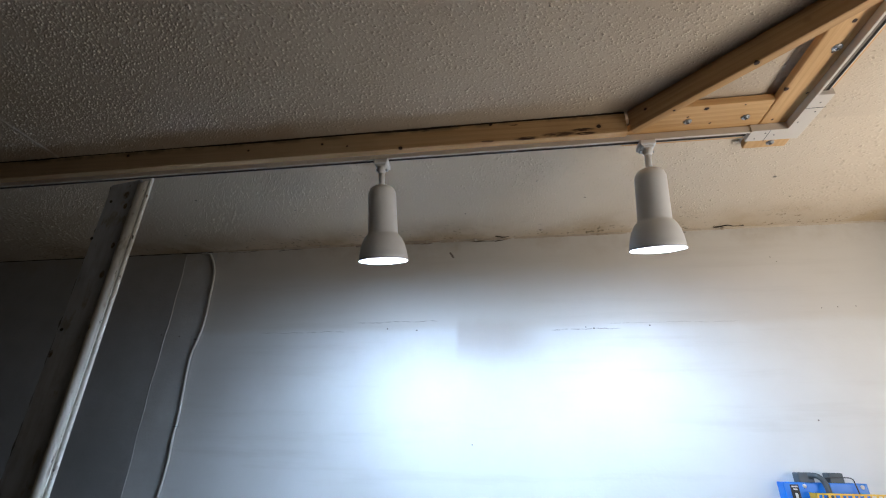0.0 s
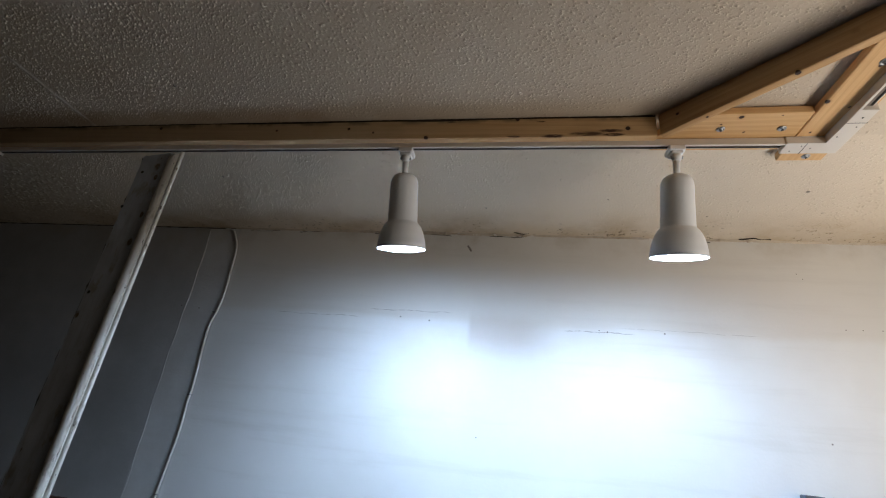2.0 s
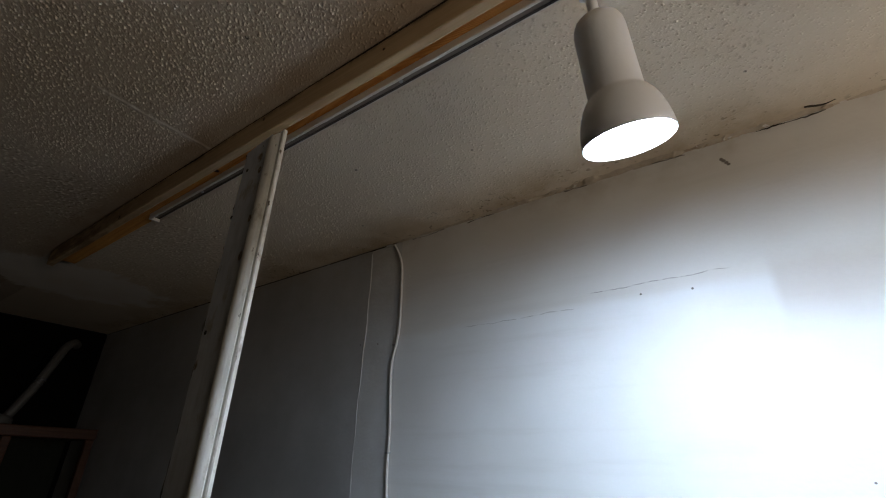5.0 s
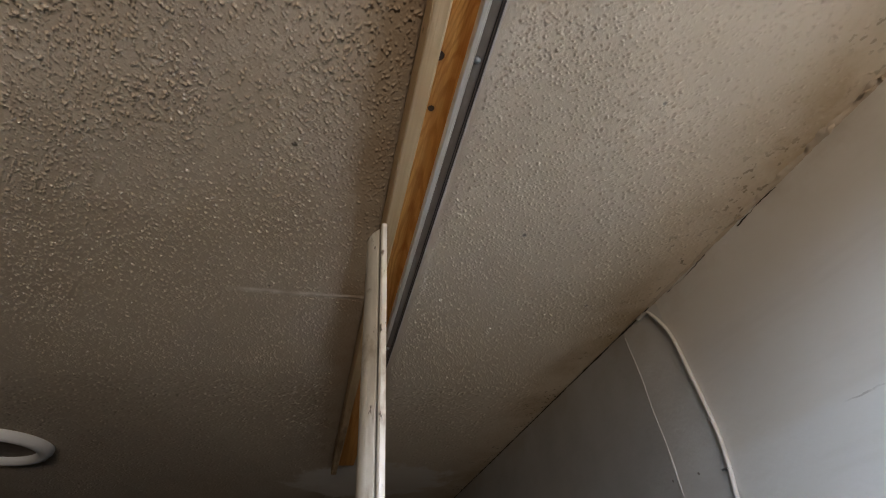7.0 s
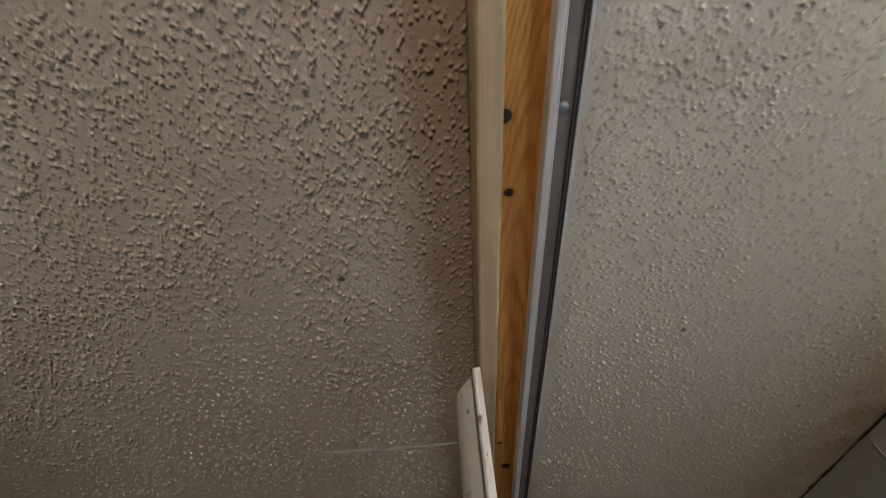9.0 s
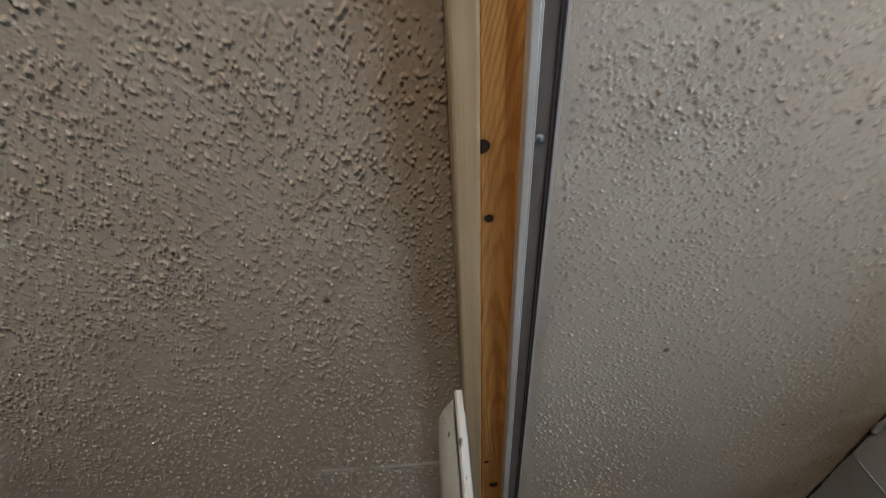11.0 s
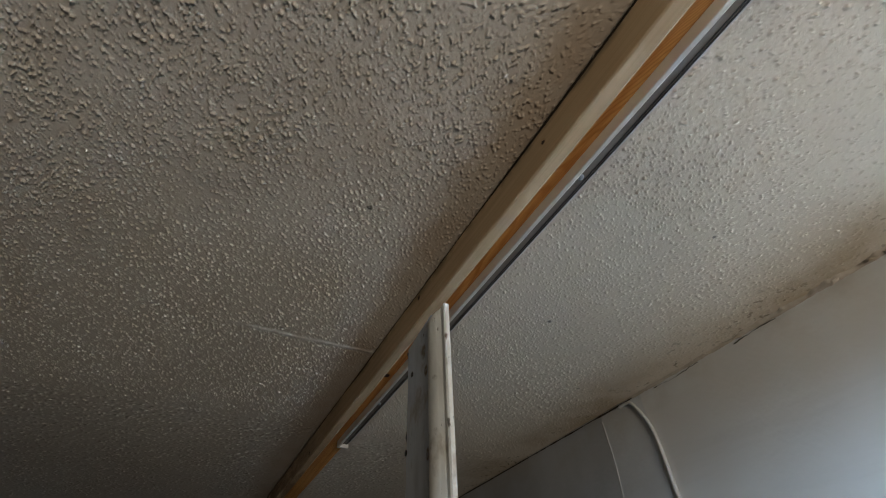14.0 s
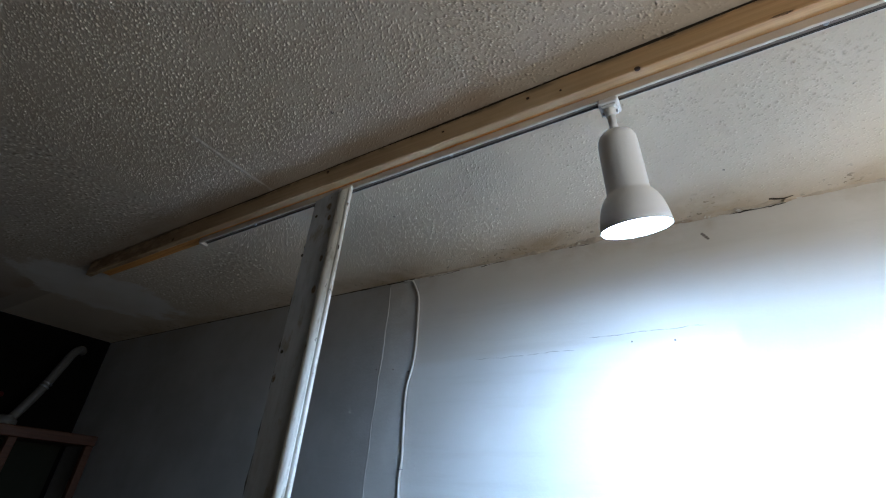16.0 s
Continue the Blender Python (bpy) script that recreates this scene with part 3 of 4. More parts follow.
    me = bpy.data.meshes.new("ceiling")
    me.vertices.add(len(v))
    me.vertices.foreach_set("co", v.ravel())
    me.loops.add(f.size)
    me.loops.foreach_set("vertex_index", f.ravel())
    me.polygons.add(len(f))
    me.polygons.foreach_set("loop_start", np.arange(0, f.size, 4, dtype=np.int32))
    me.polygons.foreach_set("use_smooth", np.ones(len(f), dtype=bool))
    me.update(calc_edges=True)
    n = np.concatenate(normals)
    n /= np.linalg.norm(n, axis=1)[:, None]
    me.normals_split_custom_set_from_vertices(n.astype(np.float32))
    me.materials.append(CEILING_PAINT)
    return tagged(new("ceiling", me), "off-white sprayed ceiling with coarse texture and brown stains", "ceiling", kind="structure")


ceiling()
bm = bmesh.new()
box(bm, WEST - 0.1, EAST + 0.1, SOUTH - 0.1, NORTH + 0.1, CEIL + 0.012, CEIL + 0.15)
tagged(part("roof_slab", bm, FLOOR_MAT), "plain slab above the ceiling", "roof", kind="structure")


def wall(name, boxes, label, material=WALL_PAINT):
    bm = bmesh.new()
    for b in boxes:
        box(bm, *b)
    return tagged(part(name, bm, material), label, "wall", kind="structure")


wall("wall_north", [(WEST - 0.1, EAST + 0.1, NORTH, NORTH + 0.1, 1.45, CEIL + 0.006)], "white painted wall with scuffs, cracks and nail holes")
wall("wall_north_lower", [(WEST - 0.1, EAST + 0.1, NORTH, NORTH + 0.1, 0, 1.45)], "unseen lower part of the wall, near black to cut bounced light", DARK_WALL)
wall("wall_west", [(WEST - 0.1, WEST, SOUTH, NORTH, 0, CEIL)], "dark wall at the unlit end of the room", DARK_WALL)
wall("wall_south", [(WEST - 0.1, EAST + 0.1, SOUTH - 0.1, SOUTH, 0, CEIL)], "unseen wall kept near black to cut bounced light", DARK_WALL)
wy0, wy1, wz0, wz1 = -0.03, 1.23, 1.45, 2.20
wall("wall_east", [(EAST, EAST + 0.1, SOUTH, wy0, 0, CEIL), (EAST, EAST + 0.1, wy1, NORTH, 0, CEIL), (EAST, EAST + 0.1, wy0, wy1, 0, wz0), (EAST, EAST + 0.1, wy0, wy1, wz1, CEIL)], "unseen wall, near black to cut bounced light, with an assumed window", DARK_WALL)
bm = bmesh.new()
box(bm, WEST - 0.1, EAST + 0.1, SOUTH - 0.1, NORTH + 0.1, -0.1, 0)
tagged(part("floor", bm, FLOOR_MAT), "unseen floor, kept dark to cut bounced light", "floor", kind="structure")
bm = bmesh.new()
box(bm, -60, 60, -60, 60, -0.3, -0.12)
tagged(part("ground", bm, FLOOR_MAT), "plain ground outside", "ground", kind="structure")

# dark wooden rail along the foot of the white wall
rail = thing("wall_rail", (-0.8, NORTH, 1.45), "dark stained wooden rail under the white wall", "wall rail")
bm = bmesh.new()
box(bm, WEST + 0.002, 1.38, NORTH - 0.020, NORTH - 0.001, 1.36, 1.488, 0.003)
part("board", bm, RAIL_WOOD, rail)
bm = bmesh.new()
box(bm, WEST + 0.002, 1.38, NORTH - 0.023, NORTH - 0.001, 1.4885, 1.497, 0.0025)
part("lip", bm, SHELF_WOOD, rail, "thin reddish wooden lip")

# taped drywall joint standing slightly proud of the wall
bm = bmesh.new()
sweep(bm, [(-0.970 + 0.003 * math.sin(z * 9) + 0.0015 * math.sin(z * 41), NORTH, z) for z in np.linspace(1.50, CEIL - 0.015, 90)], 0.0019, 0.0011, 8, wobble=0.9)
tagged(part("trim", bm, WALL_PAINT, smooth=True), "thin painted-over drywall joint on the wall", "wall joint", kind="structure")

# crumbling plaster fillet between wall and ceiling, broken into lengths
def crumbling(x0, x1, wide, seed):
    bm = bmesh.new()
    rows = []
    for x in np.arange(x0, x1, 0.0035):
        ends = min(1.0, (x - x0) / 0.03, (x1 - x) / 0.03)
        a = noise.noise(Vector((x * 23, seed, 0))) + 0.6 * noise.noise(Vector((x * 90, seed, 3)))
        b = noise.noise(Vector((x * 31, seed + 9, 0))) + 0.7 * noise.noise(Vector((x * 120, seed + 9, 3)))
        out, down = wide * ends * max(0.15, 0.6 + 0.55 * a), wide * 0.34 * ends * max(0.12, 0.55 + 0.6 * b)
        rows.append([bm.verts.new(p) for p in ((x, NORTH + 0.001, CEIL - 0.0005 - down), (x, NORTH - out * 0.30, CEIL - down * 0.75 - 0.0006), (x, NORTH - out * 0.62, CEIL - down * 0.62), (x, NORTH - out, CEIL + 0.0035))])
    for a, b in zip(rows, rows[1:]):
        for k in range(3):
            bm.faces.new((a[k], a[k + 1], b[k + 1], b[k]))
    return bm


for k, (x0, x1, wide) in enumerate(((-0.88, -0.58, 0.008), (-0.60, -0.30, 0.015), (-0.31, -0.02, 0.022), (-0.03, 0.24, 0.016), (0.25, 0.62, 0.010), (0.64, EAST - 0.01, 0.010))):
    tagged(part("trim", crumbling(x0, x1, wide, k * 5.0), JOINT, smooth=True), "crumbling stained plaster joint under the ceiling", "wall joint", kind="structure")
for x0, x1 in ((0.185, 0.235), (0.88, 0.97)):
    bm = bmesh.new()
    sweep(bm, [(x, NORTH - 0.016 + 0.012 * noise.noise(Vector((x * 30, 7, 0))), CEIL + 0.0008) for x in np.arange(x0, x1, 0.004)], 0.0016, 0.0016, 6, wobble=1.4)
    tagged(part("trim", bm, SEAM, smooth=True), "dark crack along the ceiling edge", "crack", kind="structure")
for x0, x1 in ((-0.80, -0.68), (-0.60, -0.51), (-0.31, -0.25), (-0.10, -0.03), (0.10, 0.22), (0.70, 0.80)):
    bm = bmesh.new()
    sweep(bm, [(x, NORTH - 0.0008, CEIL - 0.0055 + 0.004 * noise.noise(Vector((x * 14, 5, 0))) + 0.002 * noise.noise(Vector((x * 110, 8, 0)))) for x in np.arange(x0, x1, 0.003)], 0.0008, 0.0008, 6, wobble=1.6)
    tagged(part("trim", bm, SEAM, smooth=True), "thin dark crack where the plaster meets the wall", "crack", kind="structure")
bm = bmesh.new()
sweep(bm, [(x, NORTH - 0.0006, CEIL - 0.0004 + 0.0012 * noise.noise(Vector((x * 9, 2, 0)))) for x in np.arange(WEST + 0.01, -0.84, 0.006)], 0.0013, 0.0015, 7, wobble=0.8)
tagged(part("trim", bm, SEAM, smooth=True), "thin dark open joint between wall and ceiling", "wall joint", kind="structure")
rng = random.Random(5)
for k in range(38):
    x = rng.choice((rng.uniform(-0.6, 0.25), rng.uniform(-0.35, 0.0), rng.uniform(-0.6, 1.3)))
    bm = bmesh.new()
    bmesh.ops.create_icosphere(bm, subdivisions=1, radius=1)
    s = Vector((rng.uniform(0.003, 0.014), rng.uniform(0.002, 0.005), rng.uniform(0.001, 0.003)))
    turn = Euler((rng.uniform(-0.5, 0.5), rng.uniform(-0.3, 0.3), rng.uniform(-0.6, 0.6))).to_matrix()
    for v in bm.verts:
        v.co = turn @ Vector([a * b * rng.uniform(0.6, 1.2) for a, b in zip(v.co, s)])
        v.co += Vector((x, NORTH - rng.uniform(0.001, 0.008), CEIL - rng.uniform(0.0, 0.004)))
    tagged(part("plaster_flake", bm, rng.choice((JOINT, FLAKE, FLAKE, FLAKE, JOINT, PLASTER))), "loose flake of plaster hanging at the ceiling joint", "plaster flake", "flakes along the ceiling joint")


# ---- timber frame on the ceiling ----
FRONT, BACK, LOW, TOP = 0.8865, 0.9055, 2.389, CEIL + 0.0015


def uneven(bm, amount, scale=9.0):
    for v in bm.verts:
        v.co += Vector([amount * noise.noise(v.co * scale + Vector((i * 17, 0, 0))) for i in range(3)])


def plank(name, along, length, width, z0, z1, material, label, category="board", group="", shave=None, bevel=0.0025):
    """A plank from a start point in a direction in plan, its front edge on that line."""
    (x, y), a = along
    bm = bmesh.new()
    box(bm, 0, length, 0, width, z0, z1, bevel, 2)
    cuts = max(2, int(length / 0.06))
    for k in range(1, cuts):
        bmesh.ops.bisect_plane(bm, geom=bm.verts[:] + bm.edges[:] + bm.faces[:], plane_co=(length * k / cuts, 0, 0), plane_no=(1, 0, 0))
    uneven(bm, 0.0011, 5.0)
    if shave:
        shave(bm)
    bmesh.ops.transform(bm, matrix=Matrix.Translation((x, y, 0)) @ Matrix.Rotation(radians(a), 4, "Z"), verts=bm.verts)
    return tagged(part(name, bm, material, smooth=False), label, category, group)


def ragged_top(bm):
    """Leaves an uneven gap under the ceiling along the batten."""
    for v in bm.verts:
        if v.co.z > 2.43:
            v.co.z -= (0.0022 if v.co.x > 1.5 else 0.0005) + (0.009 if v.co.x > 1.3 else 0.004) * max(0.0, noise.noise(Vector((v.co.x * 6, 4, 0))))


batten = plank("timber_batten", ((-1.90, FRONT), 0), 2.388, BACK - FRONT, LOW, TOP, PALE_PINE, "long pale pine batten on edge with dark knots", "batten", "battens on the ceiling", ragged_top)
# dark strip stands in for the shade inside the open gap
bm = bmesh.new()
box(bm, -1.30, 0.488, FRONT + 0.0025, FRONT + 0.005, CEIL - 0.012, CEIL + 0.0085)
part("gap_shade", bm, SEAM, batten, "black strip for the shade in the gap over the batten")
plank("timber_batten", ((0.492, FRONT - 0.001), -43.5), 0.62, 0.019, LOW, TOP, DIAGONAL_PINE, "pale pine batten set diagonally across the corner", "batten", "battens on the ceiling")
plank("mounting_strip", ((-1.91, 0.9075), 0), 2.40, 0.0565, 2.421, CEIL - 0.001, ORANGE_PINE, "flat orange pine strip that carries the light track", "wood strip", "strips under the track")
plank("mounting_strip", ((0.776, 1.025), -90), 1.55, 0.092, 2.421, CEIL - 0.001, CROSS_PINE, "flat pine strip carrying the second light track", "wood strip", "strips under the track")
bm = bmesh.new()
prism(bm, [(0.497, 0.983), (0.497, 0.935), (0.566, 0.864), (0.7735, 0.862), (0.7735, 0.983)], 2.4215, CEIL - 0.001)
bmesh.ops.bevel(bm, geom=bm.edges[:], offset=0.002, segments=2, profile=0.5, affect="EDGES")
tagged(part("mounting_strip", bm, CORNER_PINE), "short knotty pine strip in the corner of the frame", "wood strip", "strips under the track")


def wood_screw(x, y, z, r=0.0082):
    s = thing("wood_screw", (x, y, z), "zinc washer-head screw driven into the pine strip", "screw", "screws in the strips")
    bm = bmesh.new()
    lathe(bm, [(r, 0.001), (r, -0.0010), (r * 0.92, -0.0018), (r * 0.62, -0.0022), (r * 0.58, -0.0012), (r * 0.50, -0.0014), (r * 0.46, -0.0036), (r * 0.3, -0.0042)], Matrix.Translation((x, y, z)), 20)
    part("head", bm, STEEL, s, smooth=True)
    bm = bmesh.new()
    box(bm, x - r * 0.32, x + r * 0.32, y - r * 0.07, y + r * 0.07, z - 0.0052, z - 0.0040)
    box(bm, x - r * 0.07, x + r * 0.07, y - r * 0.32, y + r * 0.32, z - 0.0053, z - 0.0041)
    part("recess", bm, DARK_STEEL, s)


for x, y in ((0.620, 0.909), (0.736, 0.909), (0.813, 0.736), (0.828, 1.006)):
    wood_screw(x, y, 2.4208)


# ---- light track ----
def track(at, label, lo, hi, y0, across, swap=False, ends=()):
    """A three-wall channel; runs along x, or along y if swapped."""
    t = thing("light_track", at, label, "light track", "light tracks")

    def b(x0, x1, a, c, z0, z1, bevel=0.0):
        q = bmesh.new()
        box(q, *((y0 + a, y0 + c, x0, x1) if swap else (x0, x1, y0 + a, y0 + c)), z0, z1, bevel)
        return q
    z0, z1 = 2.4035, 2.4205
    part("side_rail", b(lo, hi, 0.0, 0.0058, z0, z1, 0.0012), TRACK_WHITE, t)
    part("inner_lip", b(lo, hi, 0.0058, 0.0082, z0 + 0.0030, z1, 0.0008), TRACK_WHITE, t, "stepped inner lip of the rail")
    part("side_rail", b(lo, hi, 0.0240, across, z0 + 0.0090, z1, 0.0004), TRACK_WHITE, t)
    part("channel", b(lo + 0.002, hi - 0.002, 0.0082, 0.0240, 2.4120, z1), TRACK_DARK, t, "dark recessed channel")
    for c in (0.0190, 0.0218):
        part("conductor", b(lo + 0.004, hi - 0.004, c, c + 0.0011, 2.4108, 2.4124), COPPER, t, "black insulated conductor groove")
    for e in ends:
        part("end_cap", b(e - 0.003, e + 0.004, 0.0, across, z0 - 0.0005, z1, 0.001), TRACK_WHITE, t, "white plastic end cap")
    return t


TRACK_Y, TRACK_W = 0.9385, 0.0265
main_track = track((-0.27, 0.954, 2.4205), "long white light track with dark slot, screwed to the pine strip", -1.297, 0.757, TRACK_Y, TRACK_W, ends=(-1.297,))
for x in (-0.40, -1.05, 0.25):
    bm = bmesh.new()
    lathe(bm, [(0.0040, 2.4125), (0.0040, 2.4100), (0.0030, 2.4084), (0.001, 2.4078)], Matrix.Translation((x, TRACK_Y + 0.0125, 0)), 16)
    part("screw", bm, STEEL, main_track, "bright pan-head screw in the slot", True)
track((0.846, 0.2, 2.4205), "white light track running away from the corner", -0.5, 0.838, 0.8285, TRACK_W, True)

corner = thing("corner_connector", (0.82, 0.95, 2.4205), "white plastic corner joining the two light tracks", "track connector")
bm = bmesh.new()
prism(bm, [(0.755, 0.9358), (0.8278, 0.9358), (0.8278, 0.836), (0.8625, 0.836), (0.8625, 0.9715), (0.755, 0.9715)], 2.4025, 2.4205)
bmesh.ops.bevel(bm, geom=bm.edges[:], offset=0.0012, segments=2, profile=0.5, affect="EDGES")
part("body", bm, TRACK_WHITE, corner)
for x, y in ((0.771, 0.962), (0.786, 0.945), (0.806, 0.953), (0.847, 0.858), (0.852, 0.885), (0.835, 0.915)):
    bm = bmesh.new()
    lathe(bm, [(0.0016, 2.4030), (0.0016, 2.4020)], Matrix.Translation((x, y, 0)), 10)
    part("pin", bm, DARK_STEEL, corner)
for x0, x1, y0, y1 in ((0.7925, 0.7935, 0.936, 0.973), (0.828, 0.8648, 0.8725, 0.8735)):
    bm = bmesh.new()
    box(bm, x0, x1, y0, y1, 2.4020, 2.4030)
    part("joint_line", bm, DARK_STEEL, corner)


# ---- track lights ----
def track_light(x):
    y, z = 0.9545, 2.392
    lamp = thing("track_light", (x, y, z), "white bell-shaped spotlight hanging lit from the track", "spotlight", "spotlights on the track")
    bm = bmesh.new()
    box(bm, x - 0.0175, x + 0.0175, y - 0.0185, y + 0.0165, 2.3905, 2.4030, 0.003)
    box(bm, x - 0.013, x + 0.013, y - 0.0150, y + 0.0130, 2.384, 2.3915, 0.003)
    part("adapter", bm, LAMP_WHITE, lamp, "white plastic track adapter")
    down = Vector((0.004, 0.062, -0.213)).normalized()
    m = Matrix.Translation((x, y - 0.006, 2.385)) @ Vector((0, 0, 1)).rotation_difference(down).to_matrix().to_4x4()
    bm = bmesh.new()
    lathe(bm, [(0.003, -0.004), (0.0095, 0.0), (0.0105, 0.006), (0.0095, 0.012), (0.0072, 0.015)], m, 24)
    part("knuckle", bm, LAMP_WHITE, lamp, smooth=True)
    bm = bmesh.new()
    sweep(bm, [(x - 0.013, y - 0.006 + 0.002, 2.3785), (x + 0.013, y - 0.006 + 0.002, 2.3785)], 0.0032, n=12, up=Vector((0, 0, 1)))
    part("pivot_screw", bm, STEEL, lamp, "small steel pivot screw")
    bm = bmesh.new()
    lathe(bm, [(0.0072, 0.010), (0.0072, 0.052)], m, 24)
    part("stem", bm, LAMP_WHITE, lamp, smooth=True)
    shell = [(0.006, 0.045), (0.014, 0.0455), (0.022, 0.0485), (0.0285, 0.0545), (0.0322, 0.063), (0.0332, 0.073), (0.0340, 0.120), (0.0348, 0.160), (0.0358, 0.1645), (0.0400, 0.1680), (0.0452, 0.1760), (0.0500, 0.1870), (0.0535, 0.2000), (0.0558, 0.2130), (0.0572, 0.2270)]
    inner = [(r - 0.0016, h) for r, h in shell[::-1][:9]]
    bm = bmesh.new()
    lathe(bm, shell + [(0.0564, 0.2276)] + inner, m, 56, True, True)
    part("shade", bm, LAMP_WHITE, lamp, "matt white cylinder flaring into a bell", True)
    bm = bmesh.new()
    lathe(bm, [(0.030, 0.180), (0.0500, 0.2140), (0.0546, 0.2200), (0.0530, 0.2245), (0.040, 0.2288), (0.020, 0.2312), (0.004, 0.2318)], m, 40)
    part("bulb", bm, BULB, lamp, "glowing frosted white reflector bulb", True)
    glow = bpy.data.lights.new("beam", "SPOT")
    glow.energy, glow.color, glow.spot_size, glow.spot_blend, glow.shadow_soft_size = BEAM, (0.67, 0.84, 1.0), radians(142), 1.0, 0.03
    beam = new("beam", glow)
    beam.matrix_world = Matrix.Translation(-lamp.location) @ m @ Matrix.Translation((0, 0, 0.2326)) @ Matrix.Rotation(radians(180), 4, "X")
    beam.parent = lamp
    return lamp


first = track_light(-0.067)
second = copy_thing(first, Matrix.Translation((0.541, first.location.y, first.location.z)) @ Matrix.Rotation(radians(2), 4, "Z"))


# ---- post with moulding ----
post = thing("wall_post", (-0.665, 0.878, 0), "old grey board post edged with chipped white moulding", "post")
bm = bmesh.new()
left = [(-0.704 + 0.0012 * noise.noise(Vector((0, 0, z * 14))) + 0.0015 * noise.noise(Vector((3, 0, z * 60))), z) for z in np.linspace(0, 2.330, 160)]
rows = []
for x, z in left:
    rows.append([bm.verts.new(p) for p in ((x, 0.8685, z), (-0.6310, 0.8685, z + 0.012 * (z > 2.329)), (-0.6310, 0.8855, z + 0.012 * (z > 2.329)), (x, 0.8855, z))])
for a, b in zip(rows, rows[1:]):
    for i in range(4):
        bm.faces.new((a[i], a[(i + 1) % 4], b[(i + 1) % 4], b[i]))
bm.faces.new(rows[0][::-1])
bm.faces.new(rows[-1])
part("board", bm, GREY_BOARD, post, "flat board in dull grey paint")
bead = [(-0.6305, 0.8755), (-0.6305, 0.8690)] + [(-0.6223 - 0.0082 * math.cos(a), 0.8710 - 0.0112 * math.sin(a)) for a in np.linspace(0.25, math.pi - 0.3, 12)] + [(-0.6145, 0.8730), (-0.6142, 0.8752)]
bm = bmesh.new()
prism(bm, bead, 0, 0, top=lambda x, y: 2.319 + 0.6 * (x + 0.6305) + 1.0 * (y - 0.8600))
part("moulding", bm, TRIM_PAINT, post, "rounded white moulding, chipped and stained", True)
bm = bmesh.new()
prism(bm, [(-0.6305, 0.8838), (-0.6305, 0.8772), (-0.6115, 0.8768), (-0.6095, 0.8785), (-0.6095, 0.8838)], 0, 0, top=lambda x, y: 2.350 + 0.3 * min(0.0, x + 0.614))
part("edge_strip", bm, TRIM_PAINT, post, "thin white edge strip")
bm = bmesh.new()
sweep(bm, [(-0.7050 + 0.0012 * noise.noise(Vector((0, 0, z * 14))), 0.8775, z) for z in np.linspace(0, 2.325, 120)], 0.0032, 0.008, 8, wobble=0.8)
part("ragged_edge", bm, DARK_STEEL, post, "dark ragged edge of the board")
for x, z in ((-0.690, 2.285), (-0.705, 2.19), (-0.695, 1.98)):
    bm = bmesh.new()
    lathe(bm, [(0.0038, 0.001), (0.0038, -0.0004), (0.002, -0.0008)], Matrix.Translation((x, 0.8685, z)) @ Matrix.Rotation(radians(-90), 4, "X"), 12)
    part("nail_head", bm, DARK_STEEL, post)


# ---- cable on the wall ----
cable = thing("wall_cable", (-0.85, NORTH, 1.2), "white cable sheath running down the wall from the ceiling", "cable")
line = spline([(-0.905, NORTH - 0.004, 2.4335), (-0.878, NORTH - 0.005, 2.4320), (-0.861, NORTH - 0.006, 2.418), (-0.836, NORTH - 0.0055, 2.36), (-0.831, NORTH - 0.005, 2.28), (-0.829, NORTH - 0.005, 2.17), (-0.838, NORTH - 0.0045, 2.11), (-0.849, NORTH - 0.005, 2.06),
               (-0.848, NORTH - 0.005, 1.99), (-0.840, NORTH - 0.0045, 1.86), (-0.842, NORTH - 0.005, 1.81), (-0.838, NORTH - 0.005, 1.72), (-0.845, NORTH - 0.005, 1.62), (-0.850, NORTH - 0.005, 1.55), (-0.853, NORTH - 0.005, 1.4972)], 8)
bm = bmesh.new()
sweep(bm, line, 0.0038, 0.0038, 12)
part("sheath", bm, CABLE_WHITE, cable, smooth=True)
for z, x in ((2.11, -0.843), (1.83, -0.841), (1.54, -0.850)):
    bm = bmesh.new()
    box(bm, x - 0.0065, x + 0.0065, NORTH - 0.0108, NORTH + 0.002, z - 0.0015, z + 0.0015, 0.0006)
    part("staple", bm, STEEL, cable)


# ---- blue tool holder on the wall ----
holder = thing("tool_holder", (0.98, NORTH, 1.6), "blue steel tool holder with yellow slotted rail on the wall", "tool holder")
FACE = NORTH - 0.034
for x0, x1 in ((0.879, 0.981), (0.983, 1.068)):
    bm = bmesh.new()
    box(bm, x0, x1, FACE, NORTH - 0.001, 1.50, 1.714, 0.002)
    part("panel", bm, BLUE, holder, "blue enamelled panel")
bm = bmesh.new()
box(bm, 0.893, 0.912, FACE - 0.0012, FACE + 0.0005, 1.62, 1.709, 0.0004)
label_plate = part("label_plate", bm, BLACK, holder, "black label with pale unreadable print")
for z0, z1, x0, x1 in ((1.703, 1.706, 0.8955, 0.9095), (1.697, 1.700, 0.8985, 0.9075), (1.660, 1.690, 0.900, 0.906), (1.640, 1.656, 0.897, 0.909)):
    bm = bmesh.new()
    box(bm, x0, x1, FACE - 0.0018, FACE - 0.0010, z0, z1)
    part("print_bar", bm, OFF_WHITE, label_plate)
for x in (0.926, 1.055):
    bm = bmesh.new()
    lathe(bm, [(0.0045, 0.001), (0.0045, -0.001), (0.003, -0.0025)], Matrix.Translation((x, FACE, 1.706)) @ Matrix.Rotation(radians(-90), 4, "X"), 16)
    part("rivet", bm, OFF_WHITE, holder, "white rivet head", True)
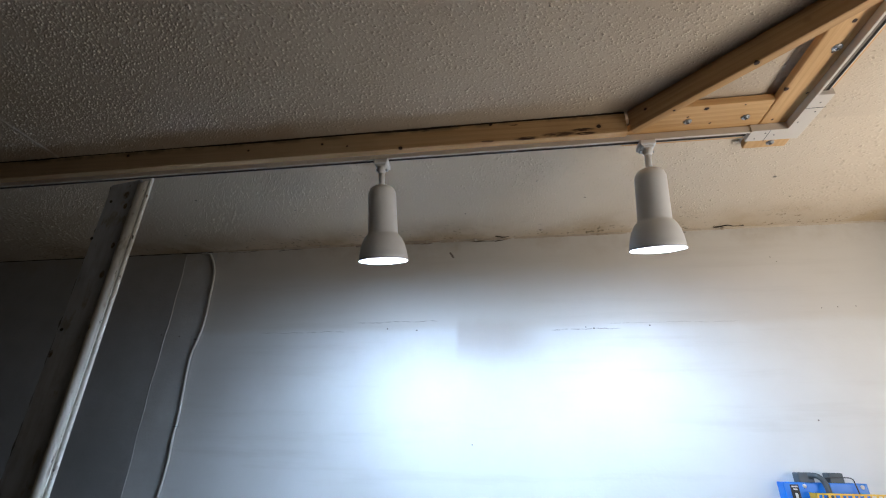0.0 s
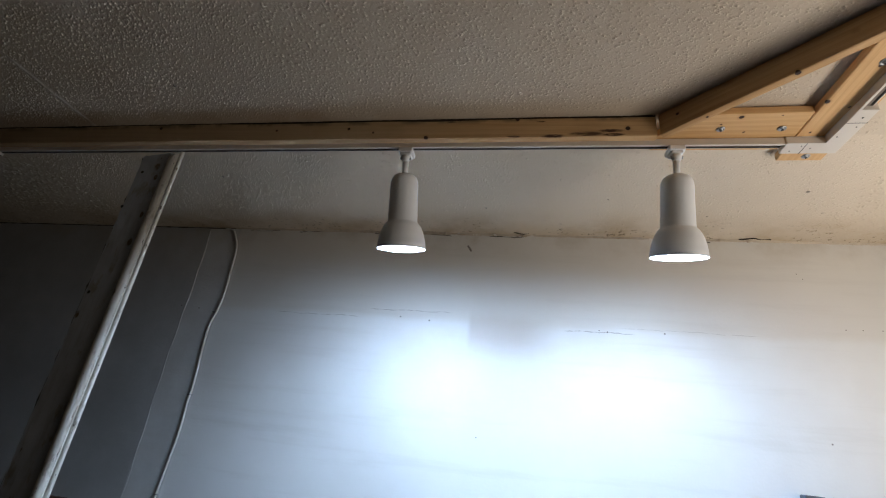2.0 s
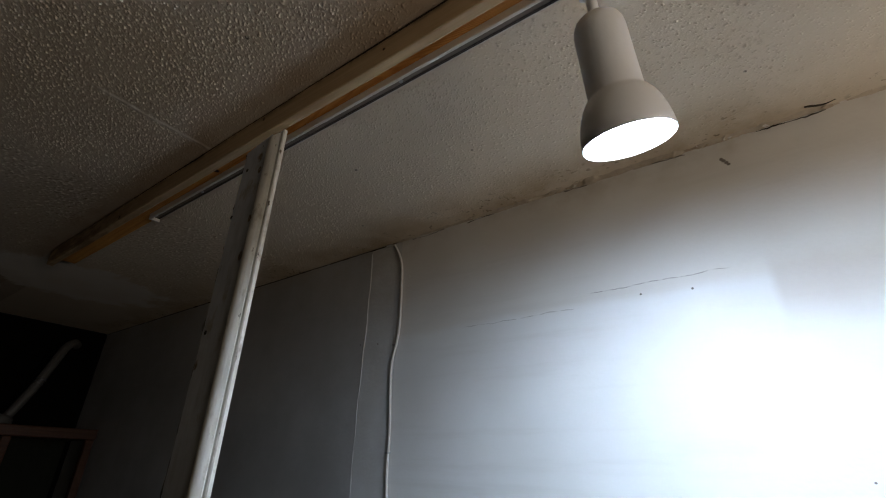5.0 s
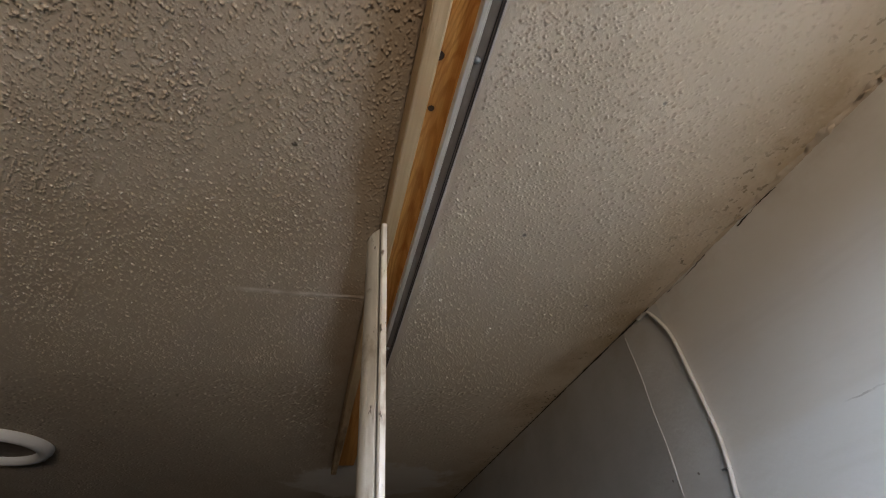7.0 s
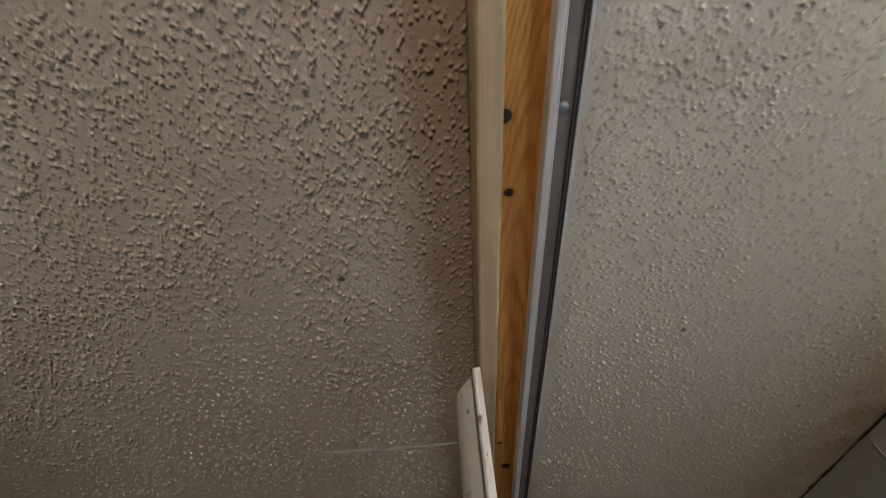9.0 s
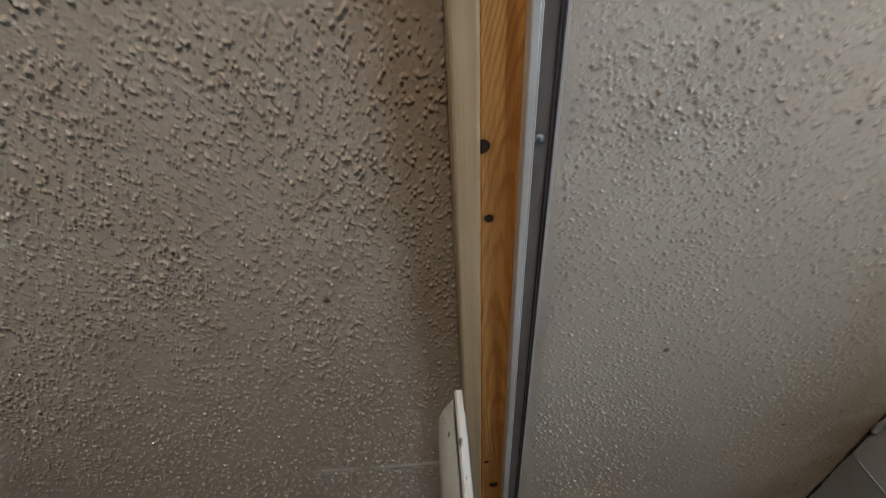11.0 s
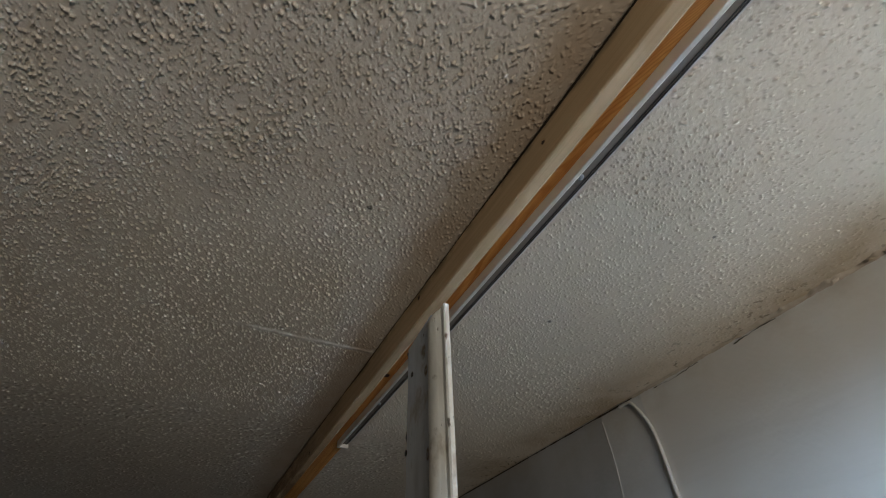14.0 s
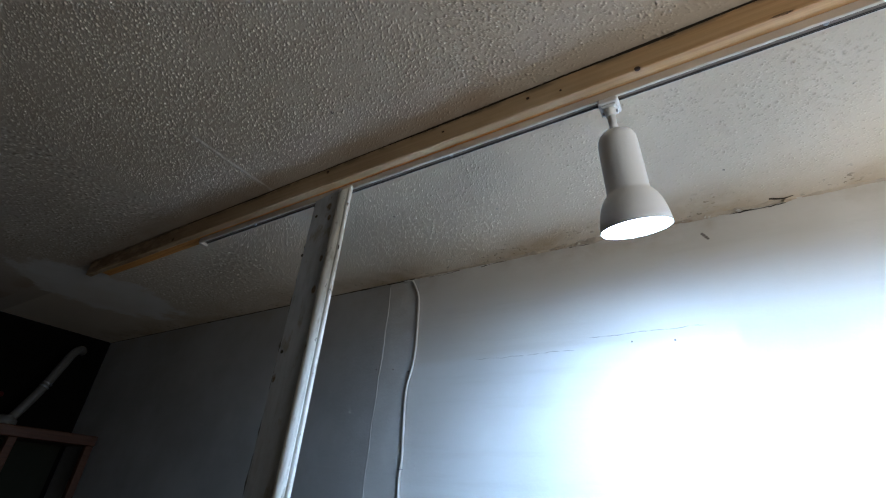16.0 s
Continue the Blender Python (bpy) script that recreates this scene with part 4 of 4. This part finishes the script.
# rail with two rows of slots
bm = bmesh.new()
r0, r1, rb = 0.932, 1.092, FACE - 0.030
for z0, z1 in ((1.6885, 1.6925), (1.6785, 1.6815), (1.6665, 1.6705)):
    box(bm, r0, r1, rb, rb + 0.002, z0, z1)
for k in range(13):
    w = 0.0025 if k % 2 else 0.005
    x = r0 + (r1 - r0 - 0.005) * k / 12
    box(bm, x, x + w, rb + 0.0002, rb + 0.0018, 1.667, 1.692)
box(bm, r0, r1, rb, FACE, 1.6645, 1.6665)
box(bm, r0, r0 + 0.002, rb, FACE, 1.665, 1.692)
part("slotted_rail", bm, YELLOW, holder, "yellow rail with rectangular slots")
for x0, x1 in ((0.920, 0.956), (0.990, 1.023)):
    bm = bmesh.new()
    box(bm, x0, x1, NORTH - 0.030, NORTH - 0.002, 1.700, 1.7365, 0.003)
    part("clamp_block", bm, GREY_PLASTIC, holder, "dark grey plastic block")
bm = bmesh.new()
sweep(bm, spline([(0.945, NORTH - 0.028, 1.729), (0.957, NORTH - 0.040, 1.729), (0.966, NORTH - 0.046, 1.718), (0.970, NORTH - 0.047, 1.700), (0.971, NORTH - 0.046, 1.668)], 8), 0.0065, 0.005, 12)
part("hook_arm", bm, GREY_PLASTIC, holder, "dark grey curved hook", True)
bm = bmesh.new()
sweep(bm, spline([(0.962, NORTH - 0.040, 1.7235), (0.985, NORTH - 0.042, 1.7255), (1.02, NORTH - 0.042, 1.7265), (1.034, NORTH - 0.042, 1.7235), (1.037, NORTH - 0.041, 1.715), (1.041, NORTH - 0.040, 1.690)], 8), 0.0013, n=8)
part("wire_clip", bm, DARK_STEEL, holder, "thin wire clip", True)


# ---- round ceiling ring ----
ring = thing("ceiling_ring", (-1.76, -0.04, CEIL), "white round ceiling vent ring with dark opening", "ceiling vent")
bm = bmesh.new()
lathe(bm, [(0.100, 0.0), (0.098, -0.012), (0.104, -0.022), (0.116, -0.025), (0.128, -0.020), (0.135, -0.008), (0.136, 0.0)], Matrix.Translation((-1.76, -0.04, CEIL)), 64, False, False)
part("rim", bm, LAMP_WHITE, ring, smooth=True)
bm = bmesh.new()
lathe(bm, [(0.099, -0.004), (0.06, -0.0045), (0.01, -0.005)], Matrix.Translation((-1.76, -0.04, CEIL)), 48, False, True)
part("opening", bm, TRACK_DARK, ring, "dark recessed opening")


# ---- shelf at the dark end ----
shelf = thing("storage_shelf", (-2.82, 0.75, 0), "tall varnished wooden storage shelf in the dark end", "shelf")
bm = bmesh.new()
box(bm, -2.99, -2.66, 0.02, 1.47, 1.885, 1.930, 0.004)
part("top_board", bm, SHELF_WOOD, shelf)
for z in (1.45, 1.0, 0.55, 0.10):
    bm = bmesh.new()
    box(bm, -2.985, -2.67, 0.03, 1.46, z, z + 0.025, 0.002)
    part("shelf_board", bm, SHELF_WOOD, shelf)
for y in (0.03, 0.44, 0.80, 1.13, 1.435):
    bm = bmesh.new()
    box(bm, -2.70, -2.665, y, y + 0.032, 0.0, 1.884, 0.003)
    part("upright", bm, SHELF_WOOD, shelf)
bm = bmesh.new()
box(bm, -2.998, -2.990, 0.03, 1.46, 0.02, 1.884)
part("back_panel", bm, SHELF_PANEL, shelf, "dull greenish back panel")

toolbox = thing("toolbox", (-2.82, 0.93, 1.93), "red plastic toolbox standing on the shelf", "toolbox")
bm = bmesh.new()
box(bm, -2.93, -2.73, 0.80, 1.06, 1.9305, 2.035, 0.012, 3)
part("body", bm, RED, toolbox)
bm = bmesh.new()
box(bm, -2.932, -2.728, 0.797, 1.063, 2.0355, 2.058, 0.008, 2)
part("lid", bm, RED, toolbox)

stand = thing("wire_frame", (-2.86, 0.81, 1.93), "pale wire frame standing behind the toolbox", "wire frame")
bm = bmesh.new()
sweep(bm, [(-2.955, 0.72, 1.9305), (-2.955, 0.735, 2.23), (-2.955, 0.745, 2.24), (-2.955, 0.915, 2.252), (-2.955, 0.922, 2.245), (-2.955, 0.90, 1.9305)], 0.006, n=8, up=Vector((1, 0, 0)))
part("frame", bm, PIPE_GREY, stand, smooth=True)

pipe = thing("flexible_pipe", (-2.8, 1.16, 1.93), "grey flexible pipe rising from the shelf towards the ceiling", "pipe")
bm = bmesh.new()
sweep(bm, spline([(-2.80, 1.13, 1.9305), (-2.80, 1.16, 1.99), (-2.80, 1.205, 2.10), (-2.81, 1.245, 2.22), (-2.83, 1.275, 2.30), (-2.86, 1.31, 2.335), (-2.90, 1.335, 2.335)], 8), 0.02, n=16, up=Vector((1, 0, 0)))
part("tube", bm, PIPE_GREY, pipe, smooth=True)
bm = bmesh.new()
lathe(bm, [(0.045, 1.9302), (0.045, 1.955), (0.03, 1.97), (0.022, 1.975)], Matrix.Translation((-2.80, 1.13, 0)), 24)
part("base", bm, PIPE_GREY, pipe, smooth=True)
for z, y in ((2.118, 1.212), (2.135, 1.219)):
    bm = bmesh.new()
    lathe(bm, [(0.0215, -0.004), (0.0225, 0.0), (0.0215, 0.004)], Matrix.Translation((-2.802, y, z)) @ Matrix.Rotation(radians(-20), 4, "X"), 20)
    part("clamp", bm, STEEL, pipe, "bright metal hose clamp", True)
